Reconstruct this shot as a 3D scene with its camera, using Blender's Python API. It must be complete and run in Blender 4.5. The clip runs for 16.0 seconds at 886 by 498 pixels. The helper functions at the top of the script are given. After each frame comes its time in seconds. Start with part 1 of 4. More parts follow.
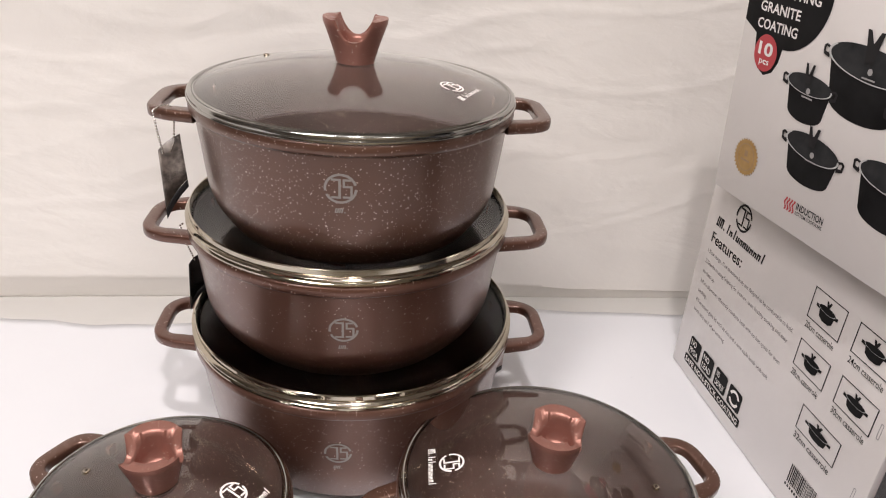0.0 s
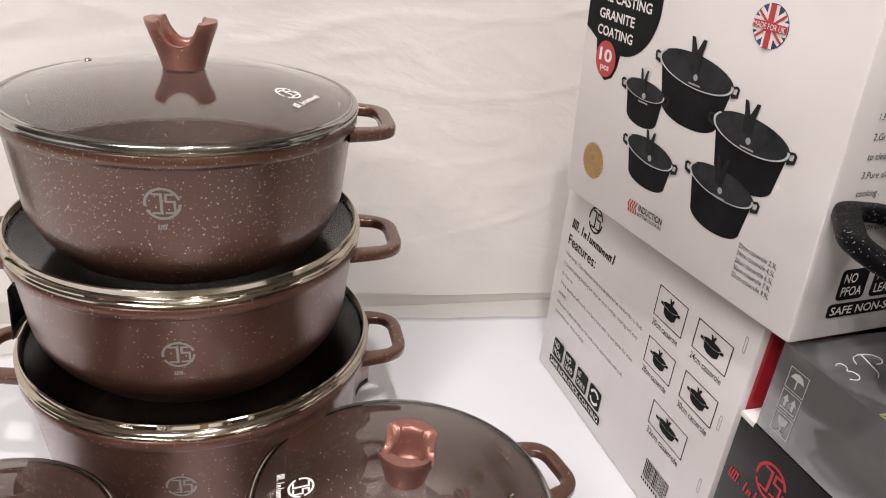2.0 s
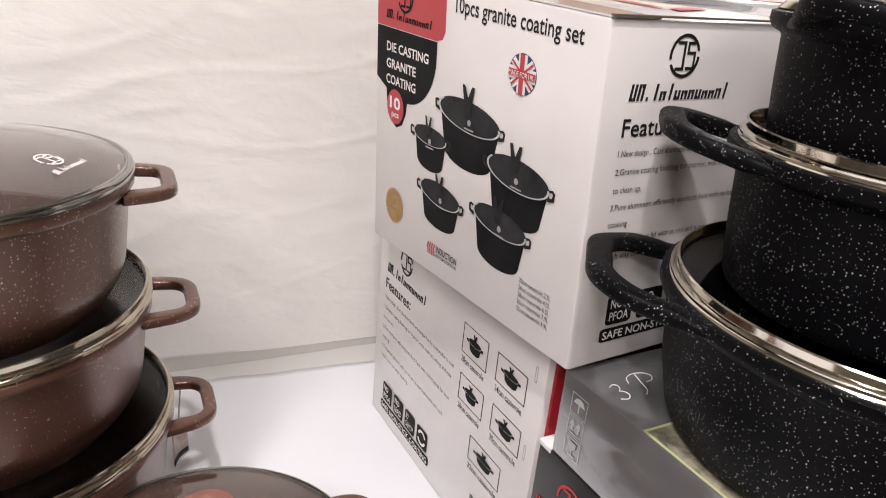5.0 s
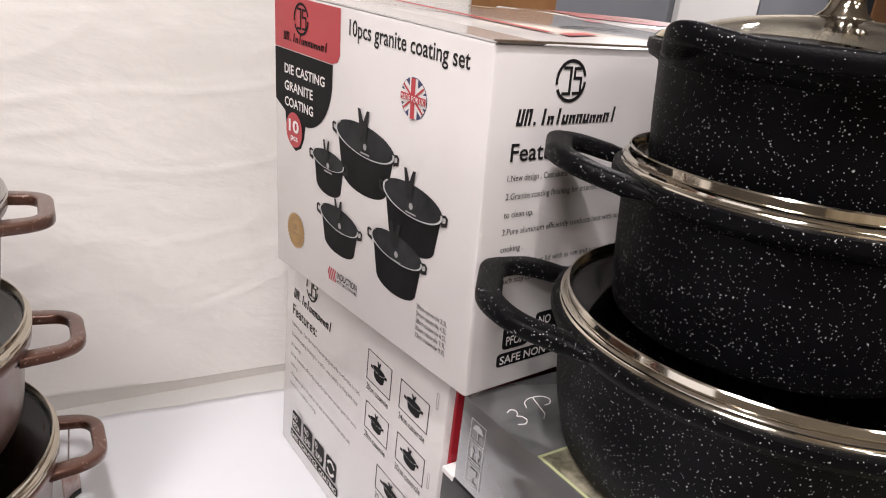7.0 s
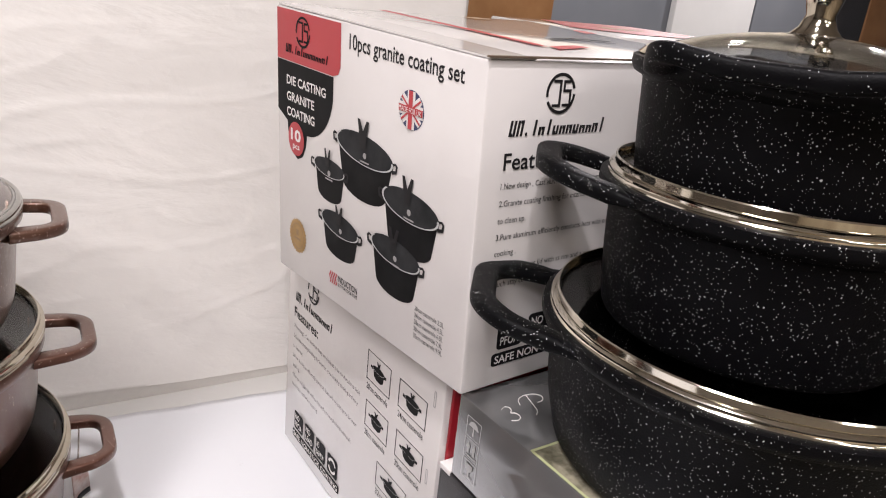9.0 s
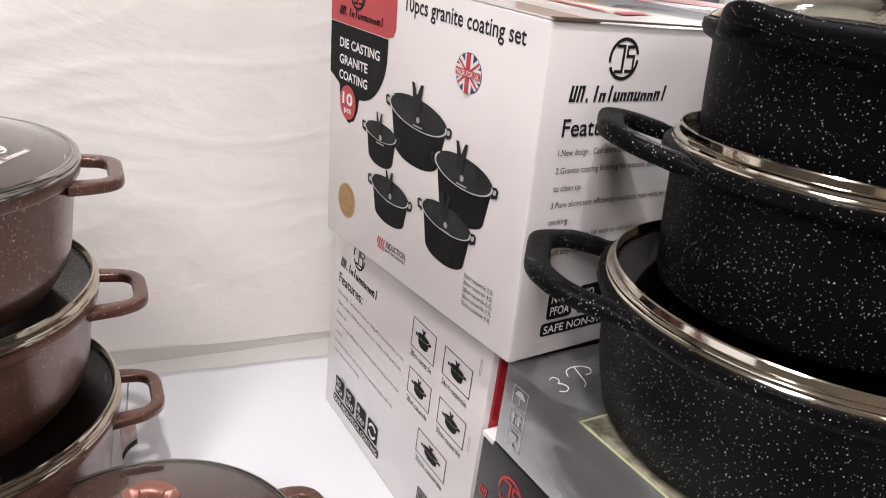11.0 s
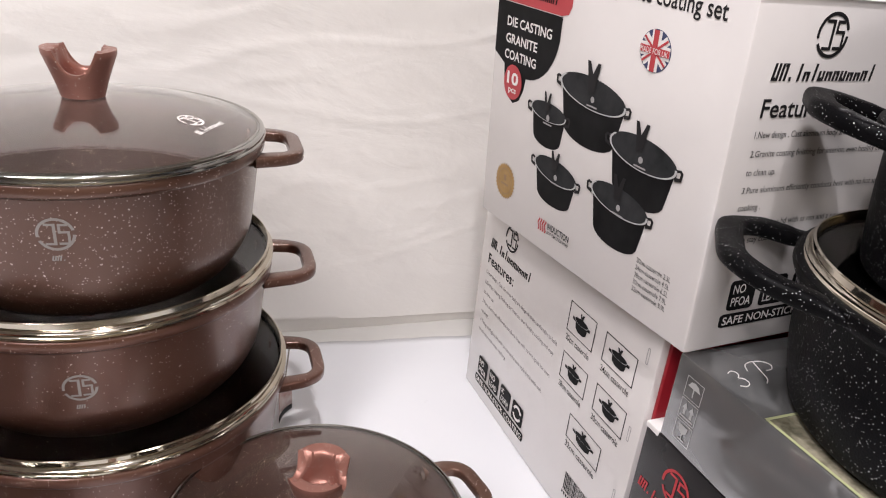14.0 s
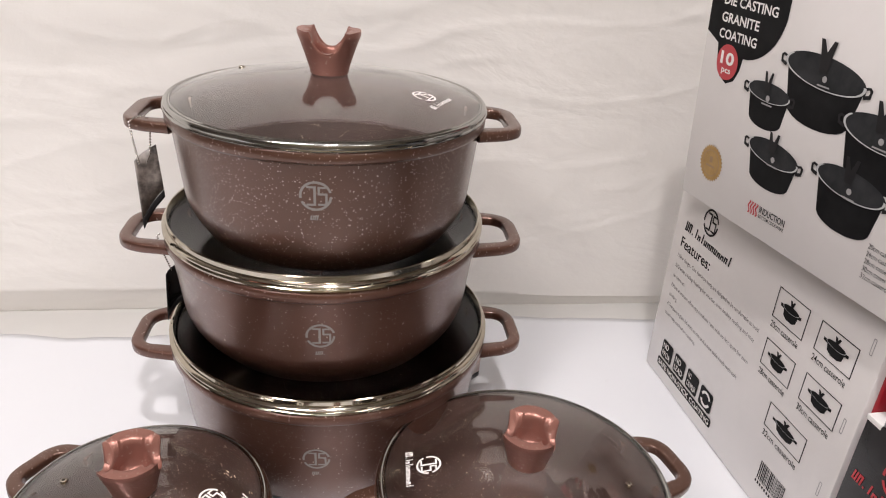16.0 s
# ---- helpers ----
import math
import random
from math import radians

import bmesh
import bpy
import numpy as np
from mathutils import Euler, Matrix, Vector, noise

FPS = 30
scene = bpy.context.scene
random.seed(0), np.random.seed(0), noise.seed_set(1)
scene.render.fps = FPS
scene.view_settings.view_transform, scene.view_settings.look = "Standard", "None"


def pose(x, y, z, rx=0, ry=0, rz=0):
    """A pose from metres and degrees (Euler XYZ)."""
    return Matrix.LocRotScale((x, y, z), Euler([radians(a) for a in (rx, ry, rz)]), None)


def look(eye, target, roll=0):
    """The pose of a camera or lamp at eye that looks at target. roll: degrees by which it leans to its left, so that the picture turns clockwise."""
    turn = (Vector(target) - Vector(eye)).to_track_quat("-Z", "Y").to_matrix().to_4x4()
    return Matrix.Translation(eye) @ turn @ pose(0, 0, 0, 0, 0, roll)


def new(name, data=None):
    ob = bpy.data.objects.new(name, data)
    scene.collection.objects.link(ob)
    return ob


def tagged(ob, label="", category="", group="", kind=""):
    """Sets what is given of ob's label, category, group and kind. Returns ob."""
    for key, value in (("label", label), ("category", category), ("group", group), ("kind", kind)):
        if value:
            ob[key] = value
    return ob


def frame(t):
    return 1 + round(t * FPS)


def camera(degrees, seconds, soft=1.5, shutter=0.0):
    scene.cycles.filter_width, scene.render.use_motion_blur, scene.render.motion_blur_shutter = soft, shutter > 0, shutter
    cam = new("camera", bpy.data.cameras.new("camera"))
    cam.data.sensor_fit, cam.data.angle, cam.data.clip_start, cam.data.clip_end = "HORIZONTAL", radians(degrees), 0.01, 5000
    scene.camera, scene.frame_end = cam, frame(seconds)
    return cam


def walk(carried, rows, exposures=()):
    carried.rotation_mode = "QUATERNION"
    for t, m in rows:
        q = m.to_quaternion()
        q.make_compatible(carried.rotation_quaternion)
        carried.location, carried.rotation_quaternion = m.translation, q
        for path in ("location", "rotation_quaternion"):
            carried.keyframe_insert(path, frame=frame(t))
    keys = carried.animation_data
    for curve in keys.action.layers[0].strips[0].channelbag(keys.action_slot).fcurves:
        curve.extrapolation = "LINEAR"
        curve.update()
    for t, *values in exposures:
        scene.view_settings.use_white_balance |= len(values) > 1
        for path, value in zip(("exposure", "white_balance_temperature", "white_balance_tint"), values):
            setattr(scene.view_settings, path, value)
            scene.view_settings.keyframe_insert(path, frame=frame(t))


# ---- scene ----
cam = camera(63.2, 16.0, soft=1.1)
PATH = [
    (0, (0.0, 0.0, 0.537), (0.327, 1.751, -0.372), 4.0),
    (0.5, (0.004, 0.005, 0.536), (0.406, 1.747, -0.362), 4.8),
    (1, (0.012, 0.008, 0.54), (0.478, 1.736, -0.351), 5.2),
    (1.5, (0.023, 0.014, 0.537), (0.581, 1.721, -0.344), 5.9),
    (2, (0.045, 0.01, 0.536), (0.655, 1.703, -0.338), 6.0),
    (2.5, (0.053, 0.001, 0.542), (0.711, 1.681, -0.321), 6.0),
    (3, (0.062, -0.002, 0.546), (0.767, 1.671, -0.294), 5.8),
    (3.5, (0.075, -0.002, 0.547), (0.835, 1.658, -0.27), 5.6),
    (4, (0.095, -0.008, 0.549), (0.914, 1.635, -0.246), 5.4),
    (4.5, (0.105, -0.012, 0.549), (0.985, 1.61, -0.222), 5.4),
    (5, (0.11, -0.014, 0.552), (1.046, 1.589, -0.193), 5.6),
    (7.5, (0.145, -0.024, 0.559), (1.256, 1.495, -0.118), 6.4),
    (8, (0.14, -0.032, 0.563), (1.254, 1.486, -0.111), 6.3),
    (8.5, (0.133, -0.041, 0.569), (1.243, 1.483, -0.099), 6.2),
    (11, (0.12, -0.031, 0.556), (1.134, 1.524, -0.187), 7.3),
    (11.5, (0.114, -0.03, 0.554), (1.084, 1.545, -0.206), 7.3),
    (12, (0.109, -0.028, 0.55), (1.031, 1.568, -0.227), 7.1),
    (12.5, (0.096, -0.026, 0.546), (0.975, 1.59, -0.239), 6.8),
    (13, (0.086, -0.027, 0.549), (0.922, 1.606, -0.247), 6.5),
    (13.5, (0.077, -0.016, 0.551), (0.866, 1.639, -0.248), 6.3),
    (14, (0.075, -0.007, 0.543), (0.82, 1.664, -0.265), 6.2),
    (14.5, (0.055, -0.012, 0.544), (0.738, 1.682, -0.271), 6.0),
    (15, (0.033, -0.009, 0.54), (0.628, 1.709, -0.294), 5.5),
    (15.5, (0.017, -0.007, 0.54), (0.506, 1.734, -0.315), 4.8),
    (16, (0.002, -0.015, 0.537), (0.386, 1.743, -0.335), 4.0),
]
walk(cam, [(t, look(eye, target, roll)) for t, eye, target, roll in PATH],
     ((0, 0.03, 6530, 11.0), (2.5, 0.17, 6440, 11.2), (5, 0.22, 6400, 11.6), (8.5, 0.24, 6330, 11.6), (13, 0.23, 6270, 11.2), (15, 0.13, 6330, 10.8), (16, 0.03, 6400, 10.2)))

# world: a closed shop room, lit only by assumed ceiling lamps out of view
world = bpy.data.worlds.new("room_dark")
scene.world = world
world.use_nodes = True
world.node_tree.nodes["Background"].inputs[0].default_value = (0.9, 0.93, 1.0, 1)
world.node_tree.nodes["Background"].inputs[1].default_value = 0.012

TABLE = -0.011
CEIL = 2.0
FLOOR = -0.86


def ceiling_lamp(x, y, watts, size, colour=(1.0, 0.937, 0.925)):
    data = bpy.data.lights.new("assumed_lamp_glow", "AREA")
    data.shape, data.size, data.energy, data.color = "DISK", size, watts, colour
    ob = new("assumed_lamp_glow", data)
    ob.matrix_world = pose(x, y, CEIL - 0.012)
    return ob


# First lamp follows the handle shadows; the others are added fill, none seen.
LAMPS = [(0.03, -0.03, 19, 0.075), (0.78, -1.45, 5, 0.50), (-0.62, -0.30, 22, 0.60), (-0.05, -2.30, 9, 0.60),
         (1.35, -2.40, 5, 0.60), (-1.25, -0.90, 24, 0.60), (3.2, 2.4, 40, 0.11), (5.6, 2.4, 40, 0.11)]
for lamp_x, lamp_y, lamp_w, lamp_s in LAMPS:
    ceiling_lamp(lamp_x, lamp_y, lamp_w, lamp_s)


# ---- materials ----
def material(name, colour, rough=0.5, metal=0.0, **more):
    m = bpy.data.materials.new(name)
    m.use_nodes = True
    b = m.node_tree.nodes["Principled BSDF"]
    b.inputs["Base Color"].default_value = (*colour, 1)
    b.inputs["Roughness"].default_value = rough
    b.inputs["Metallic"].default_value = metal
    for k, v in more.items():
        b.inputs[k.replace("_", " ")].default_value = v
    return m


def nodes_of(m):
    t = m.node_tree
    return t.nodes, t.links, t.nodes["Principled BSDF"]


def add(n, kind, **inputs):
    k = n.new(kind)
    for key, v in inputs.items():
        k.inputs[key.replace("_", " ")].default_value = v
    return k


def math_node(n, l, op, a, b=None):
    k = n.new("ShaderNodeMath")
    k.operation = op
    for i, v in enumerate((a, b)):
        if v is None:
            continue
        if isinstance(v, (int, float)):
            k.inputs[i].default_value = v
        else:
            l.new(v, k.inputs[i])
    return k.outputs[0]


def mix_colour(n, l, fac, a, b, blend="MIX"):
    k = n.new("ShaderNodeMix")
    k.data_type, k.blend_type = "RGBA", blend
    for i, v in ((0, fac), (6, a), (7, b)):
        if isinstance(v, (int, float)):
            k.inputs[i].default_value = v
        elif isinstance(v, tuple):
            k.inputs[i].default_value = (*v, 1)
        else:
            l.new(v, k.inputs[i])
    return k.outputs[2]


def mottled(name, a, b, scale, rough=0.5, metal=0.0, bump=0.0, bump_scale=None, rough_var=0.1, detail=5.0, **more):
    """A surface whose colour wanders between a and b, with a fine relief."""
    m = material(name, a, rough, metal, **more)
    n, l, p = nodes_of(m)
    tc = n.new("ShaderNodeTexCoord")
    big = add(n, "ShaderNodeTexNoise", Scale=scale, Detail=detail, Roughness=0.6)
    l.new(tc.outputs["Object"], big.inputs["Vector"])
    ramp = n.new("ShaderNodeValToRGB")
    ramp.color_ramp.elements[0].position, ramp.color_ramp.elements[1].position = 0.3, 0.7
    ramp.color_ramp.elements[0].color, ramp.color_ramp.elements[1].color = (*a, 1), (*b, 1)
    l.new(big.outputs["Fac"], ramp.inputs[0])
    l.new(ramp.outputs[0], p.inputs["Base Color"])
    fine = add(n, "ShaderNodeTexNoise", Scale=bump_scale or scale * 8, Detail=4.0)
    l.new(tc.outputs["Object"], fine.inputs["Vector"])
    l.new(math_node(n, l, "ADD", math_node(n, l, "MULTIPLY", fine.outputs["Fac"], rough_var), rough - rough_var / 2), p.inputs["Roughness"])
    if bump:
        bp = add(n, "ShaderNodeBump", Strength=bump, Distance=0.001)
        l.new(fine.outputs["Fac"], bp.inputs["Height"])
        l.new(bp.outputs[0], p.inputs["Normal"])
    return m


def crinkle(m, strength, distance):
    """Sharp little creases, as in paper that was once crumpled."""
    n, l, p = nodes_of(m)
    tc = n.new("ShaderNodeTexCoord")
    total = None
    for scale, weight in ((4.5, 1.0), (11.0, 0.40), (34.0, 0.07)):
        mp = n.new("ShaderNodeMapping")
        mp.inputs["Scale"].default_value, mp.inputs["Rotation"].default_value = (0.7, 1.0, 1.5), (0.0, 0.35, 0.0)
        l.new(tc.outputs["Object"], mp.inputs["Vector"])
        t = add(n, "ShaderNodeTexNoise", Scale=scale, Detail=6.0, Roughness=0.55, Distortion=0.7)
        l.new(mp.outputs[0], t.inputs["Vector"])
        ridge = math_node(n, l, "MULTIPLY", math_node(n, l, "ABSOLUTE", math_node(n, l, "SUBTRACT", t.outputs["Fac"], 0.5)), weight)
        total = ridge if total is None else math_node(n, l, "ADD", total, ridge)
    bp = add(n, "ShaderNodeBump", Strength=strength, Distance=distance)
    l.new(total, bp.inputs["Height"])
    l.new(bp.outputs[0], p.inputs["Normal"])


def granite(name, base, base2, speck, rough, metal, density, fine_density, size=1.0):
    """Speckled non-stick coating: a mottled base with two sizes of pale flecks."""
    m = mottled(name, base, base2, 14.0, rough, metal, 0.25, 900.0, 0.12)
    n, l, p = nodes_of(m)
    tc = n.new("ShaderNodeTexCoord")
    under = p.inputs["Base Color"].links[0].from_socket
    mask = None
    for scale, share, low, high in ((290.0, density, 0.06 * size, 0.21 * size), (560.0, fine_density, 0.12 * size, 0.30 * size)):
        mp = n.new("ShaderNodeMapping")
        mp.inputs["Scale"].default_value = (1.0, 1.0, 1.0)
        l.new(tc.outputs["Object"], mp.inputs["Vector"])
        warp = add(n, "ShaderNodeTexNoise", Scale=scale * 1.4, Detail=1.0)
        l.new(mp.outputs[0], warp.inputs["Vector"])
        v = n.new("ShaderNodeVectorMath")
        v.operation = "MULTIPLY_ADD"
        l.new(warp.outputs["Color"], v.inputs[0])
        v.inputs[1].default_value = (0.7 / scale,) * 3
        l.new(mp.outputs[0], v.inputs[2])
        vo = add(n, "ShaderNodeTexVoronoi", Scale=scale, Randomness=1.0)
        l.new(v.outputs[0], vo.inputs["Vector"])
        sep = n.new("ShaderNodeSeparateColor")
        l.new(vo.outputs["Color"], sep.inputs[0])
        keep = math_node(n, l, "LESS_THAN", sep.outputs[0], share)
        radius = math_node(n, l, "ADD", math_node(n, l, "MULTIPLY", sep.outputs[1], high - low), low)
        dot = math_node(n, l, "MULTIPLY", math_node(n, l, "LESS_THAN", vo.outputs["Distance"], radius), keep)
        mask = dot if mask is None else math_node(n, l, "MAXIMUM", mask, dot)
    l.new(mix_colour(n, l, mask, under, speck), p.inputs["Base Color"])
    return m


BROWN = granite("brown_granite_coating", (0.112, 0.053, 0.0345), (0.130, 0.063, 0.0425), (0.60, 0.46, 0.39), 0.35, 0.56, 0.30, 0.32, 1.04)
BROWN_SPARSE = granite("sparse_brown_granite_coating", (0.120, 0.053, 0.0355), (0.139, 0.063, 0.0435), (0.57, 0.43, 0.36), 0.31, 0.62, 0.10, 0.12, 1.12)
for coated in (BROWN, BROWN_SPARSE):
    coated.node_tree.nodes["Principled BSDF"].inputs["Coat Weight"].default_value = 0.7
    coated.node_tree.nodes["Principled BSDF"].inputs["Coat Roughness"].default_value = 0.22
INNER = granite("brown_cooking_surface", (0.038, 0.0205, 0.016), (0.048, 0.0265, 0.021), (0.52, 0.41, 0.35), 0.42, 0.08, 0.24, 0.22, 0.9)
INNER.node_tree.nodes["Principled BSDF"].inputs["Specular IOR Level"].default_value = 0.25
ROSE = granite("rose_granite_coating", (0.30, 0.135, 0.105), (0.34, 0.16, 0.125), (0.78, 0.64, 0.56), 0.36, 0.55, 0.22, 0.14)
BLACK = granite("black_granite_coating", (0.0019, 0.0018, 0.0022), (0.0034, 0.0032, 0.0039), (0.62, 0.62, 0.61), 0.46, 0.0, 0.40, 0.58, 0.74)
BLACK_LINING = mottled("plain_black_lining", (0.0015, 0.0015, 0.0015), (0.003, 0.003, 0.003), 20.0, 0.5, Specular_IOR_Level=0.1)
BLACK.node_tree.nodes["Principled BSDF"].inputs["Specular IOR Level"].default_value = 0.08
# One steel: gold tint for warm reflections, then lit and shaded copies.
STEEL_WARM_REFLECT = mottled("steel_with_warm_reflection", (0.47, 0.425, 0.345), (0.54, 0.49, 0.405), 60.0, 0.09, 1.0, 0.0, 400.0, 0.06)
STEEL_LIT = mottled("steel_lit_copy", (0.66, 0.61, 0.51), (0.72, 0.67, 0.57), 60.0, 0.09, 1.0, 0.0, 400.0, 0.06)
STEEL_SHADED = mottled("steel_shaded_copy", (0.40, 0.395, 0.375), (0.45, 0.445, 0.425), 60.0, 0.12, 1.0, 0.0, 400.0, 0.06)
GLASS = material("tempered_glass", (0.95, 0.96, 0.955), 0.0, 0.0, Transmission_Weight=1.0, IOR=1.46)
# Same glass, reflection weakened so the gaps between stacked pots look dark.
GLASS_WEAK_REFLECT = material("tempered_glass_weak_reflection", (0.91, 0.93, 0.92), 0.0, 0.0, Transmission_Weight=1.0, IOR=1.21, Specular_IOR_Level=0.4)
PRINT_GREY = material("grey_decal", (0.29, 0.262, 0.24), 0.45, 0.25)
PRINT_PALE = material("pale_decal", (0.80, 0.78, 0.75), 0.5)
CARTON = mottled("white_carton", (0.66, 0.628, 0.610), (0.70, 0.667, 0.650), 9.0, 0.36, 0.0, 0.12, 120.0, 0.12, Coat_Weight=1.0, Coat_Roughness=0.06)
KRAFT_EDGE = mottled("dark_board_edge", (0.10, 0.07, 0.05), (0.16, 0.115, 0.08), 60.0, 0.9, 0.0, 0.4)
KRAFT = mottled("brown_corrugated_board", (0.30, 0.20, 0.12), (0.36, 0.25, 0.15), 40.0, 0.85, 0.0, 0.4)
INK = material("black_print", (0.018, 0.017, 0.018), 0.42, Specular_IOR_Level=0.12)
INK_SOFT = mottled("dark_grey_print", (0.007, 0.0068, 0.0072), (0.015, 0.0147, 0.0155), 30.0, 0.45, Specular_IOR_Level=0.06)
INK_LID = mottled("lid_print", (0.016, 0.0165, 0.0175), (0.040, 0.041, 0.043), 35.0, 0.45, Specular_IOR_Level=0.06)
INK_GREY = material("grey_print", (0.32, 0.31, 0.31), 0.45)
INK_FAINT = material("faded_grey_print", (0.15, 0.145, 0.145), 0.45)
INK_SILVER = material("silver_print", (0.48, 0.48, 0.48), 0.4)
INK_WHITE = material("white_print", (0.78, 0.75, 0.73), 0.45)
INK_RED = mottled("red_print", (0.42, 0.030, 0.040), (0.47, 0.040, 0.05), 12.0, 0.40)
INK_BLUE = material("navy_print", (0.035, 0.045, 0.12), 0.42)
INK_GOLD = mottled("gold_print", (0.30, 0.17, 0.045), (0.42, 0.26, 0.09), 90.0, 0.38)
PAPER = mottled("white_backdrop_paper", (0.745, 0.717, 0.682), (0.795, 0.767, 0.730), 3.0, 0.75, 0.0, 0.35, 60.0, 0.1)
crinkle(PAPER, 0.20, 0.019)
SHEET = mottled("glossy_white_table_cover", (0.695, 0.70, 0.725), (0.72, 0.725, 0.75), 4.0, 0.30, 0.0, 0.03, 30.0, 0.10)
SHELF = mottled("grey_white_tabletop", (0.60, 0.585, 0.56), (0.64, 0.625, 0.60), 6.0, 0.5, 0.0, 0.1, 90.0)
GREYBOX = mottled("dark_grey_carton", (0.105, 0.105, 0.106), (0.125, 0.125, 0.126), 7.0, 0.11, 0.0, 0.03, 50.0, 0.06, Coat_Weight=1.0, Coat_Roughness=0.04, Coat_IOR=1.9)
BLACKBOX = mottled("black_glossy_carton", (0.016, 0.015, 0.016), (0.026, 0.025, 0.026), 8.0, 0.25, 0.0, 0.08, 70.0, 0.1)
REDBOX = mottled("deep_red_carton", (0.27, 0.012, 0.02), (0.33, 0.016, 0.026), 9.0, 0.3, 0.0, 0.05)
MOSS = mottled("mossy_photo_print", (0.035, 0.038, 0.018), (0.40, 0.36, 0.27), 55.0, 0.25, 0.0, 0.0, None, 0.1, 8.0)
LIME = material("lime_print", (0.42, 0.44, 0.24), 0.3)
WOOD = mottled("brown_wood_panel", (0.22, 0.10, 0.035), (0.30, 0.15, 0.06), 5.0, 0.45)
CREAM = mottled("cream_reflector_paint", (0.72, 0.65, 0.52), (0.77, 0.70, 0.57), 2.5, 0.7)
WARMREFLECTOR = mottled("warm_reflector_wall", (0.42, 0.34, 0.23), (0.74, 0.64, 0.48), 2.6, 0.6)
GREYWALL = mottled("slate_grey_panel", (0.17, 0.18, 0.20), (0.20, 0.21, 0.23), 2.0, 0.5)
CEILING = mottled("white_ceiling_paint", (0.60, 0.58, 0.55), (0.66, 0.64, 0.61), 2.0, 0.8)
PLASTER = mottled("white_plaster", (0.72, 0.71, 0.69), (0.77, 0.76, 0.74), 2.5, 0.8, 0.0, 0.15, 40.0)
TILE = mottled("brown_grey_floor_tile", (0.16, 0.14, 0.12), (0.21, 0.19, 0.165), 3.0, 0.35)
# Colour of unseen walls, darkened to hold back fill and lid reflections.
DAMPINGWALL = mottled("dark_light_damping_wall", (0.07, 0.062, 0.055), (0.17, 0.145, 0.12), 2.2, 0.6)
DARKWOOD = mottled("dark_table_side", (0.06, 0.05, 0.045), (0.08, 0.065, 0.055), 9.0, 0.5)
LAMPGLOW = material("downlight_diffuser", (0.9, 0.9, 0.88), 0.5, 0.0, Emission_Color=(1.0, 0.95, 0.9, 1), Emission_Strength=18.0)
FILLGLOW = material("fill_panel_diffuser", (0.9, 0.9, 0.88), 0.5, 0.0, Emission_Color=(1.0, 0.95, 0.9, 1), Emission_Strength=3.0)
BEAD = material("nickel_bead_chain", (0.55, 0.52, 0.48), 0.22, 1.0)


# ---- mesh helpers ----
def link_mesh(name, bm, mat, smooth=True, sharp=35.0):
    me = bpy.data.meshes.new(name)
    bmesh.ops.recalc_face_normals(bm, faces=bm.faces)
    if smooth:
        for f in bm.faces:
            f.smooth = True
        for e in bm.edges:
            if len(e.link_faces) == 2 and e.calc_face_angle(0.0) > radians(sharp):
                e.smooth = False
    bm.to_mesh(me)
    bm.free()
    me.materials.append(mat)
    return new(name, me)


def part(name, bm, mat, parent, label="", smooth=True, sharp=35.0):
    ob = link_mesh(name, bm, mat, smooth, sharp)
    ob.parent = parent
    if label:
        tagged(ob, label)
    return ob


def thing(name, label, category, at, group="", kind=""):
    ob = new(name)
    ob.empty_display_size = 0.02
    ob.matrix_world = at
    return tagged(ob, label, category, group, kind)


def lathe(profile, steps=96, bm=None):
    """Turns an open or closed line of (radius, height) round z."""
    bm = bm or bmesh.new()
    rings = []
    for r, z in profile:
        if r < 1e-6:
            rings.append([bm.verts.new((0, 0, z))])
        else:
            rings.append([bm.verts.new((r * math.cos(2 * math.pi * i / steps), r * math.sin(2 * math.pi * i / steps), z)) for i in range(steps)])
    for a, b in zip(rings, rings[1:]):
        for i in range(steps):
            j = (i + 1) % steps
            quad = [a[i % len(a)], a[j % len(a)], b[j % len(b)], b[i % len(b)]]
            face = []
            for v in quad:
                if v not in face:
                    face.append(v)
            if len(face) > 2:
                bm.faces.new(face)
    return bm


def rounded(points, radius, steps=5):
    """A 2D line with its inner corners rounded."""
    out = [points[0]]
    for a, b, c in zip(points, points[1:], points[2:]):
        a, b, c = Vector(a), Vector(b), Vector(c)
        r = min(radius, (a - b).length * 0.45, (c - b).length * 0.45)
        p, q = b + (a - b).normalized() * r, b + (c - b).normalized() * r
        for i in range(steps + 1):
            t = i / steps
            out.append(tuple(p.lerp(b, t).lerp(b.lerp(q, t), t)))
    out.append(points[-1])
    return out


def box_bm(x0, x1, y0, y1, z0, z1, bevel=0.0, segs=2):
    bm = bmesh.new()
    bmesh.ops.create_cube(bm, size=1.0)
    for v in bm.verts:
        v.co = Vector(((x0 + x1) / 2 + v.co.x * (x1 - x0), (y0 + y1) / 2 + v.co.y * (y1 - y0), (z0 + z1) / 2 + v.co.z * (z1 - z0)))
    if bevel:
        bmesh.ops.bevel(bm, geom=bm.edges[:], offset=bevel, segments=segs, profile=0.5, affect="EDGES")
    return bm


